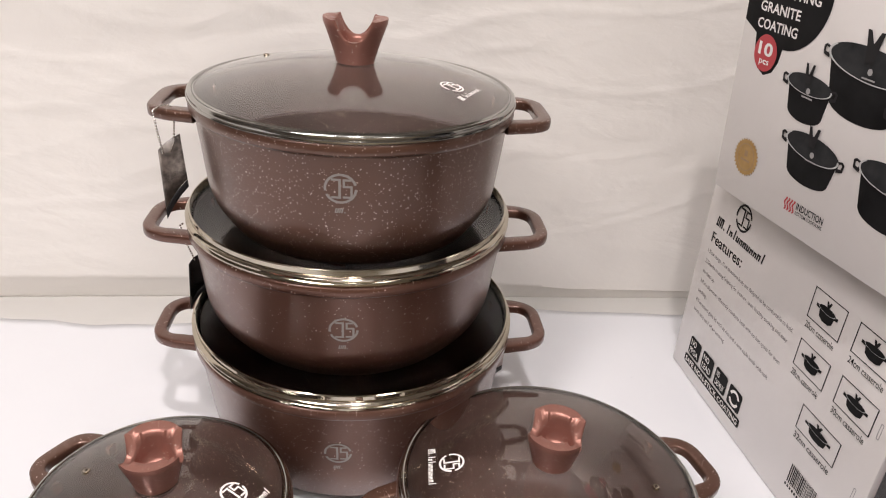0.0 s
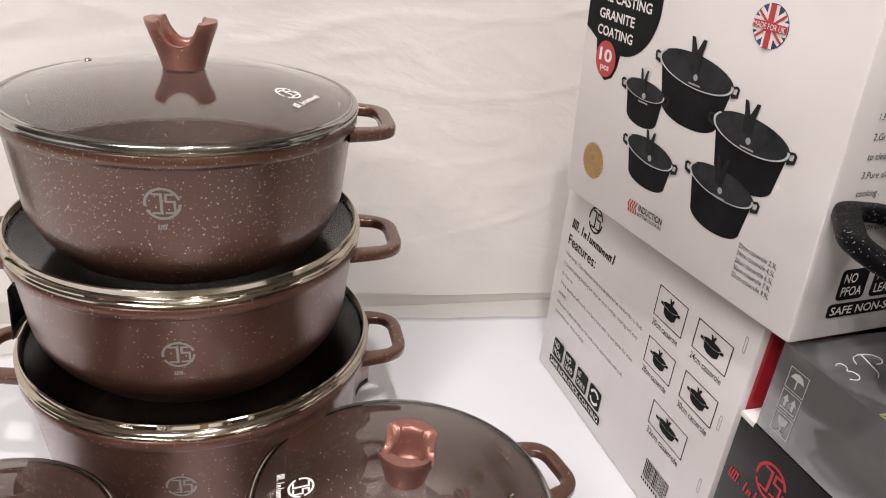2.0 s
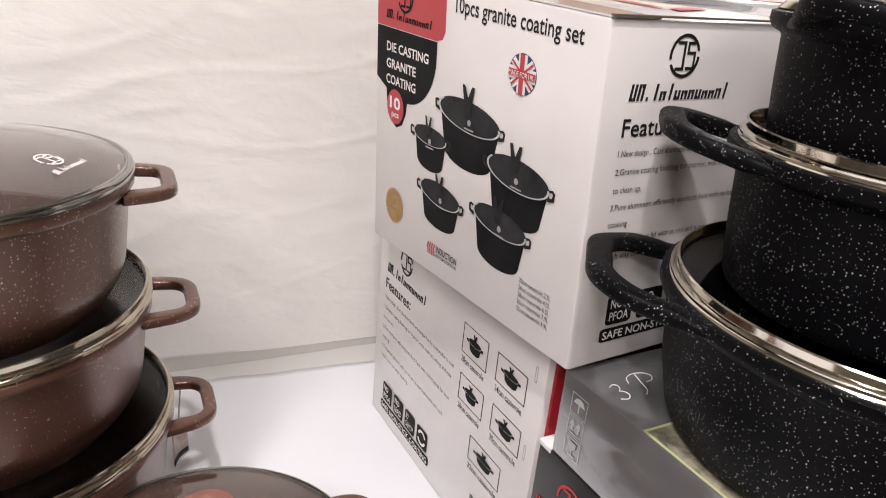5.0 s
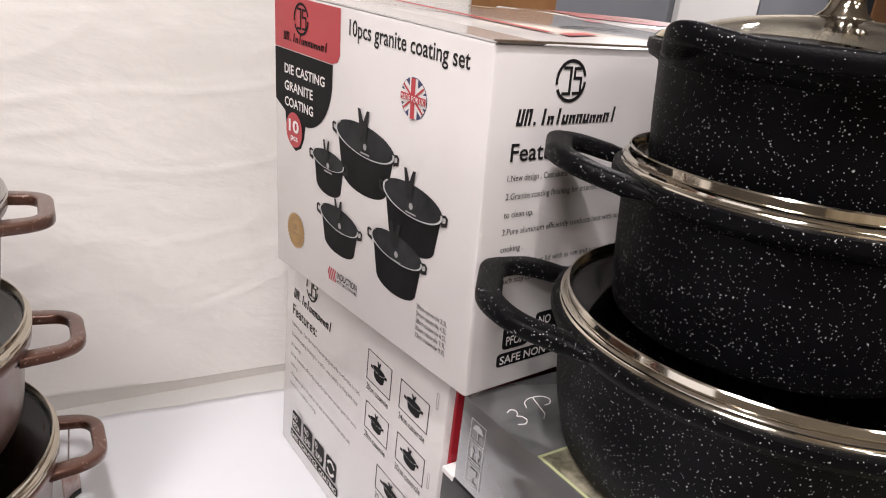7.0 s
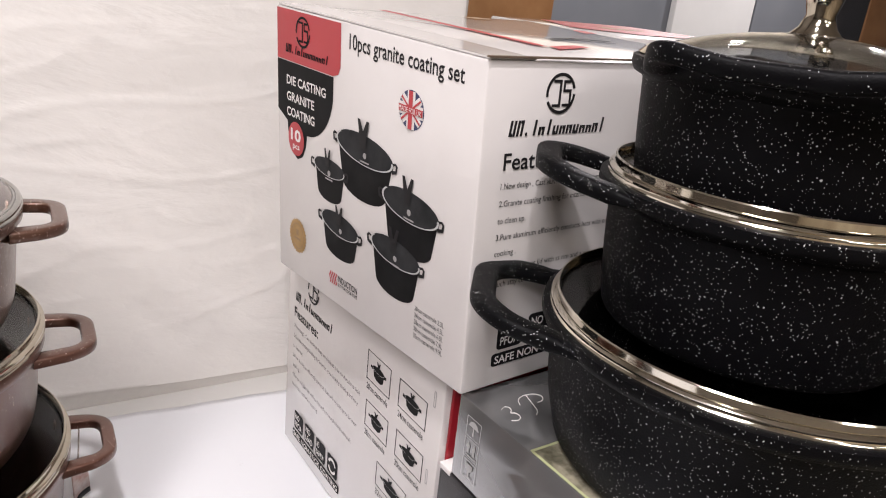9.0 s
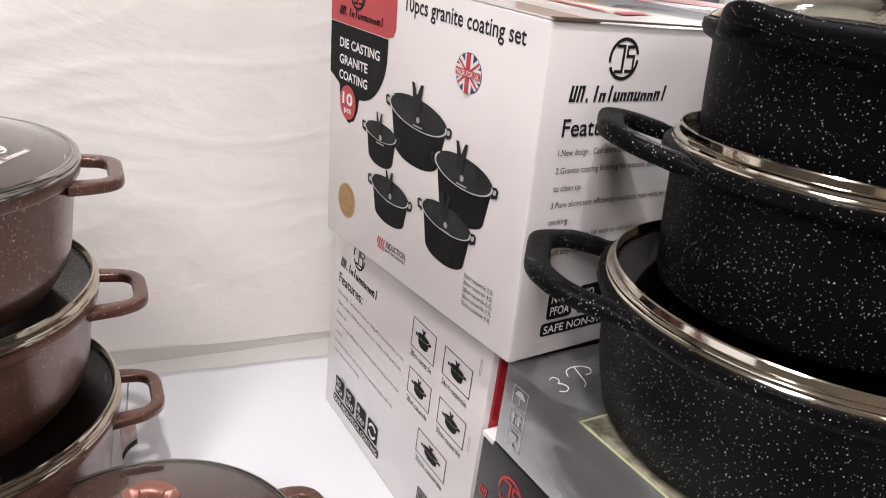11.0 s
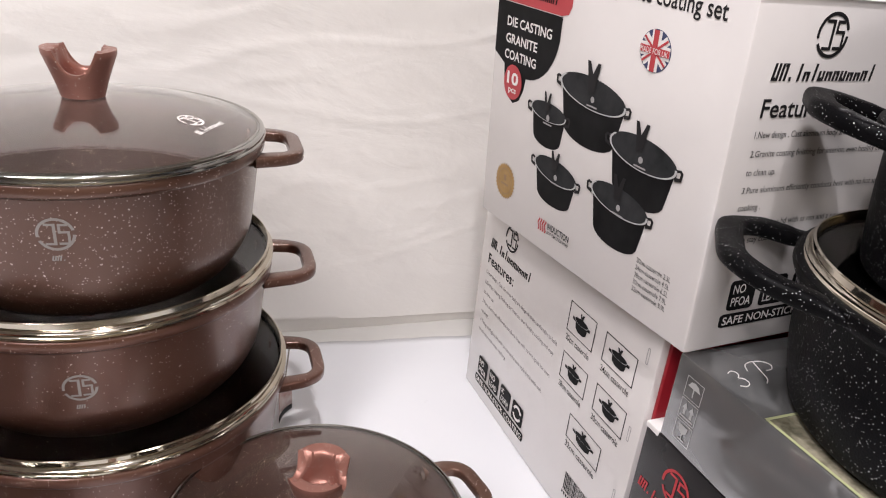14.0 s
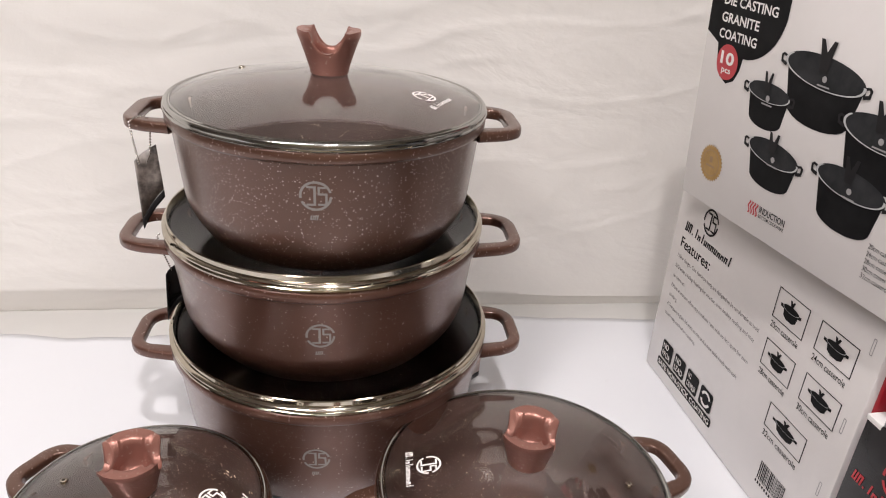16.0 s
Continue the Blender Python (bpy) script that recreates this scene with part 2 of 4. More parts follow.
def sweep(path, section, closed=False, bm=None):
    """Carries a closed section of (side, up) along a path of (point, side vector, up vector)."""
    bm = bm or bmesh.new()
    rings = [[bm.verts.new(p + s * a + u * b) for a, b in section] for p, s, u in path]
    n = len(section)
    pairs = list(zip(rings, rings[1:] + ([rings[0]] if closed else [])))
    if not closed:
        pairs = pairs[: len(rings) - 1]
    for a, b in pairs:
        for i in range(n):
            bm.faces.new((a[i], a[(i + 1) % n], b[(i + 1) % n], b[i]))
    if not closed:
        bm.faces.new(rings[0][::-1])
        bm.faces.new(rings[-1])
    return bm


def superellipse(a, b, power=3.0, steps=14):
    out = []
    for i in range(steps):
        t = 2 * math.pi * i / steps
        c, s = math.cos(t), math.sin(t)
        out.append((a * math.copysign(abs(c) ** (2 / power), c), b * math.copysign(abs(s) ** (2 / power), s)))
    return out


def tube(points, radius, sides=8, closed=False):
    pts = [Vector(p) for p in points]
    path = []
    for i, p in enumerate(pts):
        d = (pts[min(i + 1, len(pts) - 1)] - pts[max(i - 1, 0)]).normalized()
        s = d.cross(Vector((0, 0, 1)))
        if s.length < 1e-3:
            s = d.cross(Vector((0, 1, 0)))
        s.normalize()
        path.append((p, s, s.cross(d)))
    return sweep(path, [(radius * math.cos(2 * math.pi * k / sides), radius * math.sin(2 * math.pi * k / sides)) for k in range(sides)], closed)


# ---- print: flat shapes carried onto a surface by a map (u, v, lift) -> point ----
def shape(bm, outline, to, lift=0.0004, cut=0.0):
    """A flat polygon; cut > 0 divides it into strips so that it can follow a curve."""
    flat = bmesh.new()
    flat.faces.new([flat.verts.new((u, v, 0)) for u, v in outline])
    if cut:
        lo, hi = min(p[0] for p in outline), max(p[0] for p in outline)
        k = lo + cut
        while k < hi:
            bmesh.ops.bisect_plane(flat, geom=flat.verts[:] + flat.edges[:] + flat.faces[:], plane_co=(k, 0, 0), plane_no=(1, 0, 0))
            k += cut
    made = {v: bm.verts.new(to(v.co.x, v.co.y, lift)) for v in flat.verts}
    for f in flat.faces:
        bm.faces.new([made[v] for v in f.verts])
    flat.free()


def rect(u0, v0, u1, v1, r=0.0, steps=4):
    if not r:
        return [(u0, v0), (u1, v0), (u1, v1), (u0, v1)]
    out = []
    for cu, cv, a0 in ((u1 - r, v0 + r, -90), (u1 - r, v1 - r, 0), (u0 + r, v1 - r, 90), (u0 + r, v0 + r, 180)):
        for i in range(steps + 1):
            a = radians(a0 + 90 * i / steps)
            out.append((cu + r * math.cos(a), cv + r * math.sin(a)))
    return out


def oval(cu, cv, a, b, tilt=0.0, steps=36):
    c, s = math.cos(radians(tilt)), math.sin(radians(tilt))
    return [(cu + c * a * math.cos(t) - s * b * math.sin(t), cv + s * a * math.cos(t) + c * b * math.sin(t)) for t in (2 * math.pi * i / steps for i in range(steps))]


def ring_arc(bm, cu, cv, r0, r1, a0, a1, to, lift, steps=24, squash=1.0, tilt=0.0):
    c, s = math.cos(radians(tilt)), math.sin(radians(tilt))
    for i in range(steps):
        q = []
        for r, k in ((r0, i), (r1, i), (r1, i + 1), (r0, i + 1)):
            a = radians(a0 + (a1 - a0) * k / steps)
            x, y = r * math.cos(a), r * math.sin(a) * squash
            q.append((cu + c * x - s * y, cv + s * x + c * y))
        bm.faces.new([bm.verts.new(to(u, v, lift)) for u, v in q])


def emblem(to, cu, cv, r, lift=0.0004):
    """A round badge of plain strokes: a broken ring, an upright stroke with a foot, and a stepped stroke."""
    bm = bmesh.new()
    w = r * 0.16
    ring_arc(bm, cu, cv, r - w, r, 15, 190, to, lift)
    ring_arc(bm, cu, cv, r - w, r, 205, 358, to, lift)
    for u0, v0, u1, v1 in ((-0.13, -0.66, 0.03, 0.66), (-0.55, -0.66, -0.13, -0.52), (-0.55, 0.52, -0.13, 0.66), (0.13, 0.50, 0.62, 0.64), (0.13, 0.06, 0.72, 0.20),
                           (0.58, -0.50, 0.72, 0.06), (0.13, -0.64, 0.72, -0.50), (0.13, 0.20, 0.27, 0.50)):
        shape(bm, rect(cu + u0 * r, cv + v0 * r, cu + u1 * r, cv + v1 * r), to, lift)
    return bm


def wordmark(to, u0, v0, u1, v1, lift=0.0004, letters=14, seed=3):
    """A brand name as a slanted row of plain bars."""
    rnd = random.Random(seed)
    bm = bmesh.new()
    wide, high = u1 - u0, v1 - v0
    step = wide / letters
    for i in range(letters):
        if i == 2:
            shape(bm, rect(u0 + (i + 0.3) * step, v0 + 0.1 * high, u0 + (i + 0.6) * step, v0 + 0.3 * high), to, lift)
            continue
        tall = high * (1.0 if i in (0, 1, 3, 5, 13) else rnd.uniform(0.56, 0.68))
        a, b, w = u0 + (i + 0.06) * step, u0 + (i + 0.58) * step, step * 0.32
        foot = v0 + 0.1 * high
        for at in (a, b) if i not in (3, 5, 13) else (u0 + (i + 0.35) * step,):
            lean = 0.20 * (tall - 0.1 * high) * (wide / letters / high) * 1.4
            shape(bm, [(at, foot), (at + w, foot), (at + w + lean, v0 + tall), (at + lean, v0 + tall)], to, lift)
        if i not in (3, 5, 13):
            lean = 0.20 * (tall - 0.1 * high) * (wide / letters / high) * 1.4
            level = foot if i in (0, 6, 9) else v0 + tall - 0.19 * high
            slip = 0 if level == foot else lean
            shape(bm, [(a + w + slip, level), (b + slip, level), (b + slip, level + 0.19 * high), (a + w + slip, level + 0.19 * high)], to, lift * 1.2)
    return bm


def lettering(words, to, u0, v0, u1, v1, lift=0.0004, bold=0.0, slant=0.0):
    """Words in the built-in font, stretched to fill the field from (u0, v0) to (u1, v1)."""
    cu = bpy.data.curves.new("words", "FONT")
    cu.body, cu.size, cu.offset, cu.shear, cu.resolution_u = words, 1.0, bold, slant, 3
    ob = bpy.data.objects.new("words", cu)
    scene.collection.objects.link(ob)
    bpy.context.view_layer.update()
    me = bpy.data.meshes.new_from_object(ob.evaluated_get(bpy.context.evaluated_depsgraph_get()))
    bpy.data.objects.remove(ob)
    bpy.data.curves.remove(cu)
    bm = bmesh.new()
    bm.from_mesh(me)
    bpy.data.meshes.remove(me)
    xs, ys = [v.co.x for v in bm.verts], [v.co.y for v in bm.verts]
    x0, x1, y0, y1 = min(xs), max(xs), min(ys), max(ys)
    for v in bm.verts:
        v.co = to(u0 + (v.co.x - x0) / (x1 - x0) * (u1 - u0), v0 + (v.co.y - y0) / (y1 - y0) * (v1 - v0), lift)
    return bm


# ---- the room ----
def slab(name, x0, x1, y0, y1, z0, z1, mat, label, category, kind="structure", bevel=0.0):
    return tagged(link_mesh(name, box_bm(x0, x1, y0, y1, z0, z1, bevel), mat, False), label, category, "", kind)


slab("floor", -2.6, 8.4, -3.2, 3.6, FLOOR - 0.1, FLOOR, TILE, "brown-grey tiled shop floor", "floor")
slab("ceiling", -2.6, 8.4, -3.2, 3.6, CEIL, CEIL + 0.1, CEILING, "flat white shop ceiling", "ceiling")
slab("wall_west", -2.7, -2.6, -3.3, 3.7, FLOOR, CEIL, DAMPINGWALL, "unseen brown-toned wall, coloured to shape the light", "wall")
# Unseen south wall, its colour brightened to put warm reflections on the rims.
slab("wall_south", -2.6, 8.4, -3.3, -3.2, FLOOR, CEIL, WARMREFLECTOR, "unseen brown-toned wall, coloured to shape the light", "wall")
slab("wall_east", 8.4, 8.5, -3.3, 3.7, FLOOR, CEIL, GREYWALL, "plain grey shop wall", "wall")
slab("wall_north", -2.6, 8.4, 3.6, 3.7, FLOOR, CEIL, GREYWALL, "plain slate grey shop wall", "wall")
slab("partition_wall", -1.6, 0.80, 0.985, 1.05, FLOOR, CEIL, DAMPINGWALL, "unseen dark brown partition, kept dark for the lid reflections", "wall")
for px0, px1, mat, words in ((1.6, 3.36, WOOD, "brown wooden wall panel"), (4.52, 5.44, PLASTER, "white wall pilaster"), (5.46, 6.40, GREYWALL, "slate grey wall panel"),
                             (6.42, 7.14, BLACKBOX, "dark wall niche panel"), (7.16, 8.39, WOOD, "brown wooden wall panel")):
    slab("wall_panel", px0, px1, 3.545, 3.597, FLOOR + 0.002, CEIL - 0.002, mat, words, "wall panel", "structure", 0.006)

# Unseen bright band, added so the top lid and rims reflect cream.
slab("fascia_reflector", 1.0, 8.39, 3.49, 3.543, 1.08, CEIL - 0.002, CREAM, "unseen cream band added for the lid glass to mirror", "wall", "structure", 0.004)

# bodies for the assumed lamps; the large ones are added fill lights
for lamp_x, lamp_y, lamp_w, lamp_s in LAMPS:
    k = lamp_s / 2 + 0.007
    lamp = thing("downlight", "small round ceiling downlight, unseen, switched on" if lamp_s < 0.2 else "large round ceiling fill light, added and unseen", "ceiling light",
                 pose(lamp_x, lamp_y, CEIL), "ceiling downlights")
    part("trim_ring", lathe([(k, 0.0), (k + 0.004, -0.004), (k + 0.020, -0.004), (k + 0.022, 0.0)], 40), PLASTER, lamp)
    part("diffuser", lathe([(0.0, -0.003), (k, -0.003)], 40), LAMPGLOW if lamp_s < 0.2 else FILLGLOW, lamp)


def smooth_noise(p):
    return noise.noise(Vector(p))


def ramp_between(x, marks):
    """Straight-line values between (x, value) marks."""
    for (a, u), (b, v) in zip(marks, marks[1:]):
        if x <= b:
            return u + (v - u) * max(0.0, (x - a) / (b - a))
    return marks[-1][1]


FOOT_FOLD = ((-1.3, 0.026), (-0.2, 0.028), (0.24, 0.016), (0.36, 0.008), (0.52, 0.003), (0.78, 0.001))
TOP_FOLD = ((-1.3, 0.345), (-0.2, 0.340), (-0.09, 0.367), (0.08, 0.382), (0.22, 0.408), (0.4, 0.424), (0.52, 0.440), (0.78, 0.45))


def backdrop_sheet():
    """Paper hung on the partition, tucked under at a fold by its foot, with slanting folds and dents."""
    bm = bmesh.new()
    nx, nz, low = 300, 170, 12
    grid = []
    for j in range(nz + 1):
        row = []
        for i in range(nx + 1):
            x = -1.3 + 2.08 * i / nx
            edge = ramp_between(x, FOOT_FOLD) + 0.0012 * smooth_noise((x * 9.0, 1.5, 2.0))
            z = TABLE - 0.0018 + (edge - TABLE + 0.0018) * j / low if j < low else edge + (0.70 - edge) * ((j - low) / (nz - low)) ** 1.03
            bend = 0.007 * smooth_noise((x * 1.5, z * 2.0, 3.1)) + 0.0008 * smooth_noise((x * 2.5 + z * 4.0, z * 10.0 - x * 1.0, 8.0))
            crease = abs(smooth_noise((x * 3.5 + 4.0, z * 11.0 - x * 1.6, 1.0)))
            fold = 0.0008 * max(0.0, 1 - 9 * crease) + 0.0006 * max(0.0, 1 - 10 * abs(smooth_noise((x * 5.0 - z * 3.0, z * 15.0 + x * 1.0, 5.5))))
            fold += 0.0005 * max(0.0, 1 - 8 * abs(smooth_noise((x * 13.0, z * 22.0 + x * 4.0, 9.5))))
            fine = 0.0005 * smooth_noise((x * 22, z * 30, 2.0))
            free = 1 - math.exp(-max(0.0, z - edge) / 0.05)
            over = z - ramp_between(x, TOP_FOLD) - 0.006 * smooth_noise((x * 5.0, 7.0, 1.0))
            y = 0.903 - 0.043 * x + (bend - fold) * free + fine * free - 0.07 * max(0.0, min(over, 0.05))
            if j < low:
                y += 0.0008 + 0.36 * (edge - z)
            row.append(bm.verts.new((x, y, z)))
        grid.append(row)
    for a, b in zip(grid, grid[1:]):
        for i in range(nx):
            bm.faces.new((a[i], a[i + 1], b[i + 1], b[i]))
    ob = link_mesh("backdrop_paper", bm, PAPER, True, 40)
    ob.modifiers.new("thickness", "SOLIDIFY").thickness = 0.0012
    return tagged(ob, "creased white paper sheet hung as a backdrop", "backdrop paper", "", "structure")


backdrop_sheet()


def display_table():
    ob = thing("display_table", "long display table with a grey-white top under a cover", "table", pose(0, 0, TABLE))
    part("tabletop", box_bm(-1.25, 1.15, 0.02, 0.980, -0.035, -0.0022, 0.003), SHELF, ob, "grey-white laminate top")
    part("apron", box_bm(-1.2, 1.1, 0.06, 0.90, -0.12, -0.035), DARKWOOD, ob, "dark wooden apron")
    for x in (-1.15, 1.05):
        for y in (0.10, 0.84):
            part("leg", box_bm(x - 0.03, x + 0.03, y - 0.03, y + 0.03, FLOOR - TABLE, -0.12, 0.004), DARKWOOD, ob)


display_table()


COVER_EDGE = ((-1.0, 0.856), (-0.35, 0.855), (-0.2, 0.851), (0.1, 0.866), (0.27, 0.864), (0.4, 0.8475), (0.5, 0.836), (0.9, 0.81))


def table_cover():
    bm = bmesh.new()
    nx, ny = 150, 70
    grid = []
    for j in range(ny + 1):
        row = []
        for i in range(nx + 1):
            x = -1.0 + 1.9 * i / nx
            back = ramp_between(x, COVER_EDGE) + 0.004 * smooth_noise((x * 7, 0, 4)) + 0.003 * smooth_noise((x * 21, 0, 4)) + 0.030 * max(0.0, min(1.0, (-0.30 - x) / 0.16))
            y = 0.03 + (back - 0.03) * j / ny
            dent = 0.0016 * smooth_noise((x * 4, y * 4, 1)) + 0.0009 * abs(smooth_noise((x * 9 + y * 5, y * 8 - x * 3, 7)))
            edge = 0.0005 * max(0.0, (j / ny - 0.93) / 0.07) ** 2
            row.append(bm.verts.new((x, y, TABLE - 0.0012 + min(0.0, -abs(dent) * 0.3) + edge)))
        grid.append(row)
    for a, b in zip(grid, grid[1:]):
        for i in range(nx):
            bm.faces.new((a[i], a[i + 1], b[i + 1], b[i]))
    ob = link_mesh("table_cover", bm, SHEET, True, 180)
    ob.modifiers.new("thickness", "SOLIDIFY").thickness = 0.0007
    return tagged(ob, "glossy white plastic cover lying on the table", "table cover")


table_cover()


# ---- cookware ----
def pot_profile(rim, height, base, wall=0.0045, corner=0.035):
    """Outer wall up to the rim and down inside, as (radius, height)."""
    outer = rounded([(0.0, 0.0), (base * 0.86, 0.0), (base, 0.004), (rim * 0.915, height * 0.28), (rim - 0.0045, height - 0.013)], corner, 7)
    edge = [(rim - 0.0044, height - 0.0125), (rim - 0.0036, height - 0.0115), (rim - 0.001, height - 0.0105), (rim, height - 0.009),
            (rim, height - 0.0025), (rim - 0.0012, height - 0.0006), (rim - 0.003, height), (rim - 0.0055, height - 0.0004)]
    inner = rounded([(rim - 0.006, height - 0.003), (rim * 0.915 - wall, height * 0.30), (base - wall, 0.009), (base * 0.80, 0.0055), (0.0, 0.0055)], corner * 0.9, 7)
    return outer + edge, edge[-1:] + inner


def wall_radius(profile, z):
    """The outer radius of a profile at a height."""
    for (r0, z0), (r1, z1) in zip(profile, profile[1:]):
        if z0 <= z <= z1 and z1 > z0:
            return r0 + (r1 - r0) * (z - z0) / (z1 - z0)
    return profile[0][0]


def loop_handle(rim, height, reach, half, thick=0.0104, wide=0.0130, drop=0.012):
    """A rounded-rectangle loop out of the wall along +x."""
    y0 = half
    line = rounded([(rim - 0.012, -y0 * 1.0), (rim + reach - wide / 2, -y0 * 0.80), (rim + reach - wide / 2, y0 * 0.80), (rim - 0.012, y0 * 1.0)], 0.024, 9)
    path = []
    pts = [Vector((x, y, 0)) for x, y in line]
    for i, p in enumerate(pts):
        d = (pts[min(i + 1, len(pts) - 1)] - pts[max(i - 1, 0)]).normalized()
        side = Vector((d.y, -d.x, 0))
        end = abs(i - (len(pts) - 1) / 2) / ((len(pts) - 1) / 2)
        path.append((p + Vector((0, 0, height - drop)), side * (1.0 + 0.25 * max(0, end - 0.75) * 4), Vector((0, 0, 1))))
    return sweep(path, superellipse(wide / 2, thick / 2, 4.5, 20))


def casserole(at, rim, height, base, turn, label, group="brown casserole set", mark=None, reach=0.037, half=0.042, mat=None, drop=0.012):
    mat = mat or BROWN
    pot = thing("casserole", label, "casserole pot", at @ pose(0, 0, 0, 0, 0, turn), group)
    prof, hollow = pot_profile(rim, height, base)
    part("body", lathe(prof, 128), mat, pot, "", True, 50)
    part("interior", lathe(hollow, 128), INNER, pot, "dark speckled cooking surface", True, 50)
    for a in (0, 180):
        h = part("handle", loop_handle(rim, height, reach, half, drop=drop), mat, pot, "", True, 60)
        h.matrix_local = pose(0, 0, 0, 0, 0, a)
    if mark:
        mid, swing = mark

        def to(u, v, lift, prof=prof):
            z = mid + v
            r = wall_radius(prof, z) + lift
            a = radians(-90 - turn + swing) + u / r
            return Vector((r * math.cos(a), r * math.sin(a), z))
        part("emblem", emblem(to, 0, 0, 0.0128), PRINT_GREY, pot, "grey printed round emblem", False)
        part("caption", wordmark(to, -0.005, -0.0215, 0.005, -0.0170, 0.0004, 3), PRINT_GREY, pot, "", False)
    return pot


def knob_bm(high=0.0375, r0=0.0168, r1=0.0294, hole=0.0163):
    """A flared round grip, hollowed from above, with a U-shaped trough cut across it from front to back."""
    steps, ups = 108, 12
    bm = bmesh.new()

    def top(x):
        k = min(1.0, abs(x) / 0.0150)
        lip = max(0.0, 1.0 - abs(abs(x) - 0.0195) / 0.0055)
        return high * (1.0 - 0.49 * (1.0 - k ** 2.2) ** 0.55 - 0.02 * lip)

    verts = []
    for j in range(ups + 1):
        t = j / ups
        row = []
        for i in range(steps):
            a = 2 * math.pi * i / steps
            z = top(r1 * 0.95 * math.cos(a)) * t
            r = r0 + (r1 - r0) * (z / high) ** 1.15
            if j == ups:
                r -= 0.0011
            row.append(bm.verts.new((r * math.cos(a), r * math.sin(a) * (1 - 0.10 * z / high), z if j < ups else z + 0.0006)))
        verts.append(row)
    for r, mix in ((r1 * 0.80, 0.0), (hole + 0.0026, 0.0), (hole + 0.0006, 0.06), (hole, 0.2), (hole * 0.96, 0.6), (hole * 0.90, 0.90), (hole * 0.72, 1.0)):
        row = []
        for i in range(steps):
            a = 2 * math.pi * i / steps
            h = top(r * math.cos(a))
            row.append(bm.verts.new((r * math.cos(a), r * 0.93 * math.sin(a), h * (1 - mix) + high * 0.20 * mix + (0.0006 if mix == 0 else 0))))
        verts.append(row)
    for a, b in zip(verts, verts[1:]):
        for i in range(steps):
            k = (i + 1) % steps
            bm.faces.new((a[i], a[k], b[k], b[i]))
    for row in (verts[0], verts[-1]):
        c = bm.verts.new((0, 0, row[0].co.z))
        for i in range(steps):
            bm.faces.new((row[i], row[(i + 1) % steps], c))
    return bm


def lid_profile(r):
    """The height of the domed glass over the rim's edge, by radius, from the rim inwards."""
    return [(r - 0.001, 0.0028)] + [(f * r, 0.0040 + 0.0215 * (1 - f ** 2.2)) for f in (0.985, 0.96, 0.93, 0.89, 0.84, 0.78, 0.71, 0.63, 0.54, 0.44, 0.34, 0.24, 0.16)] + [(0.016, 0.0258)]


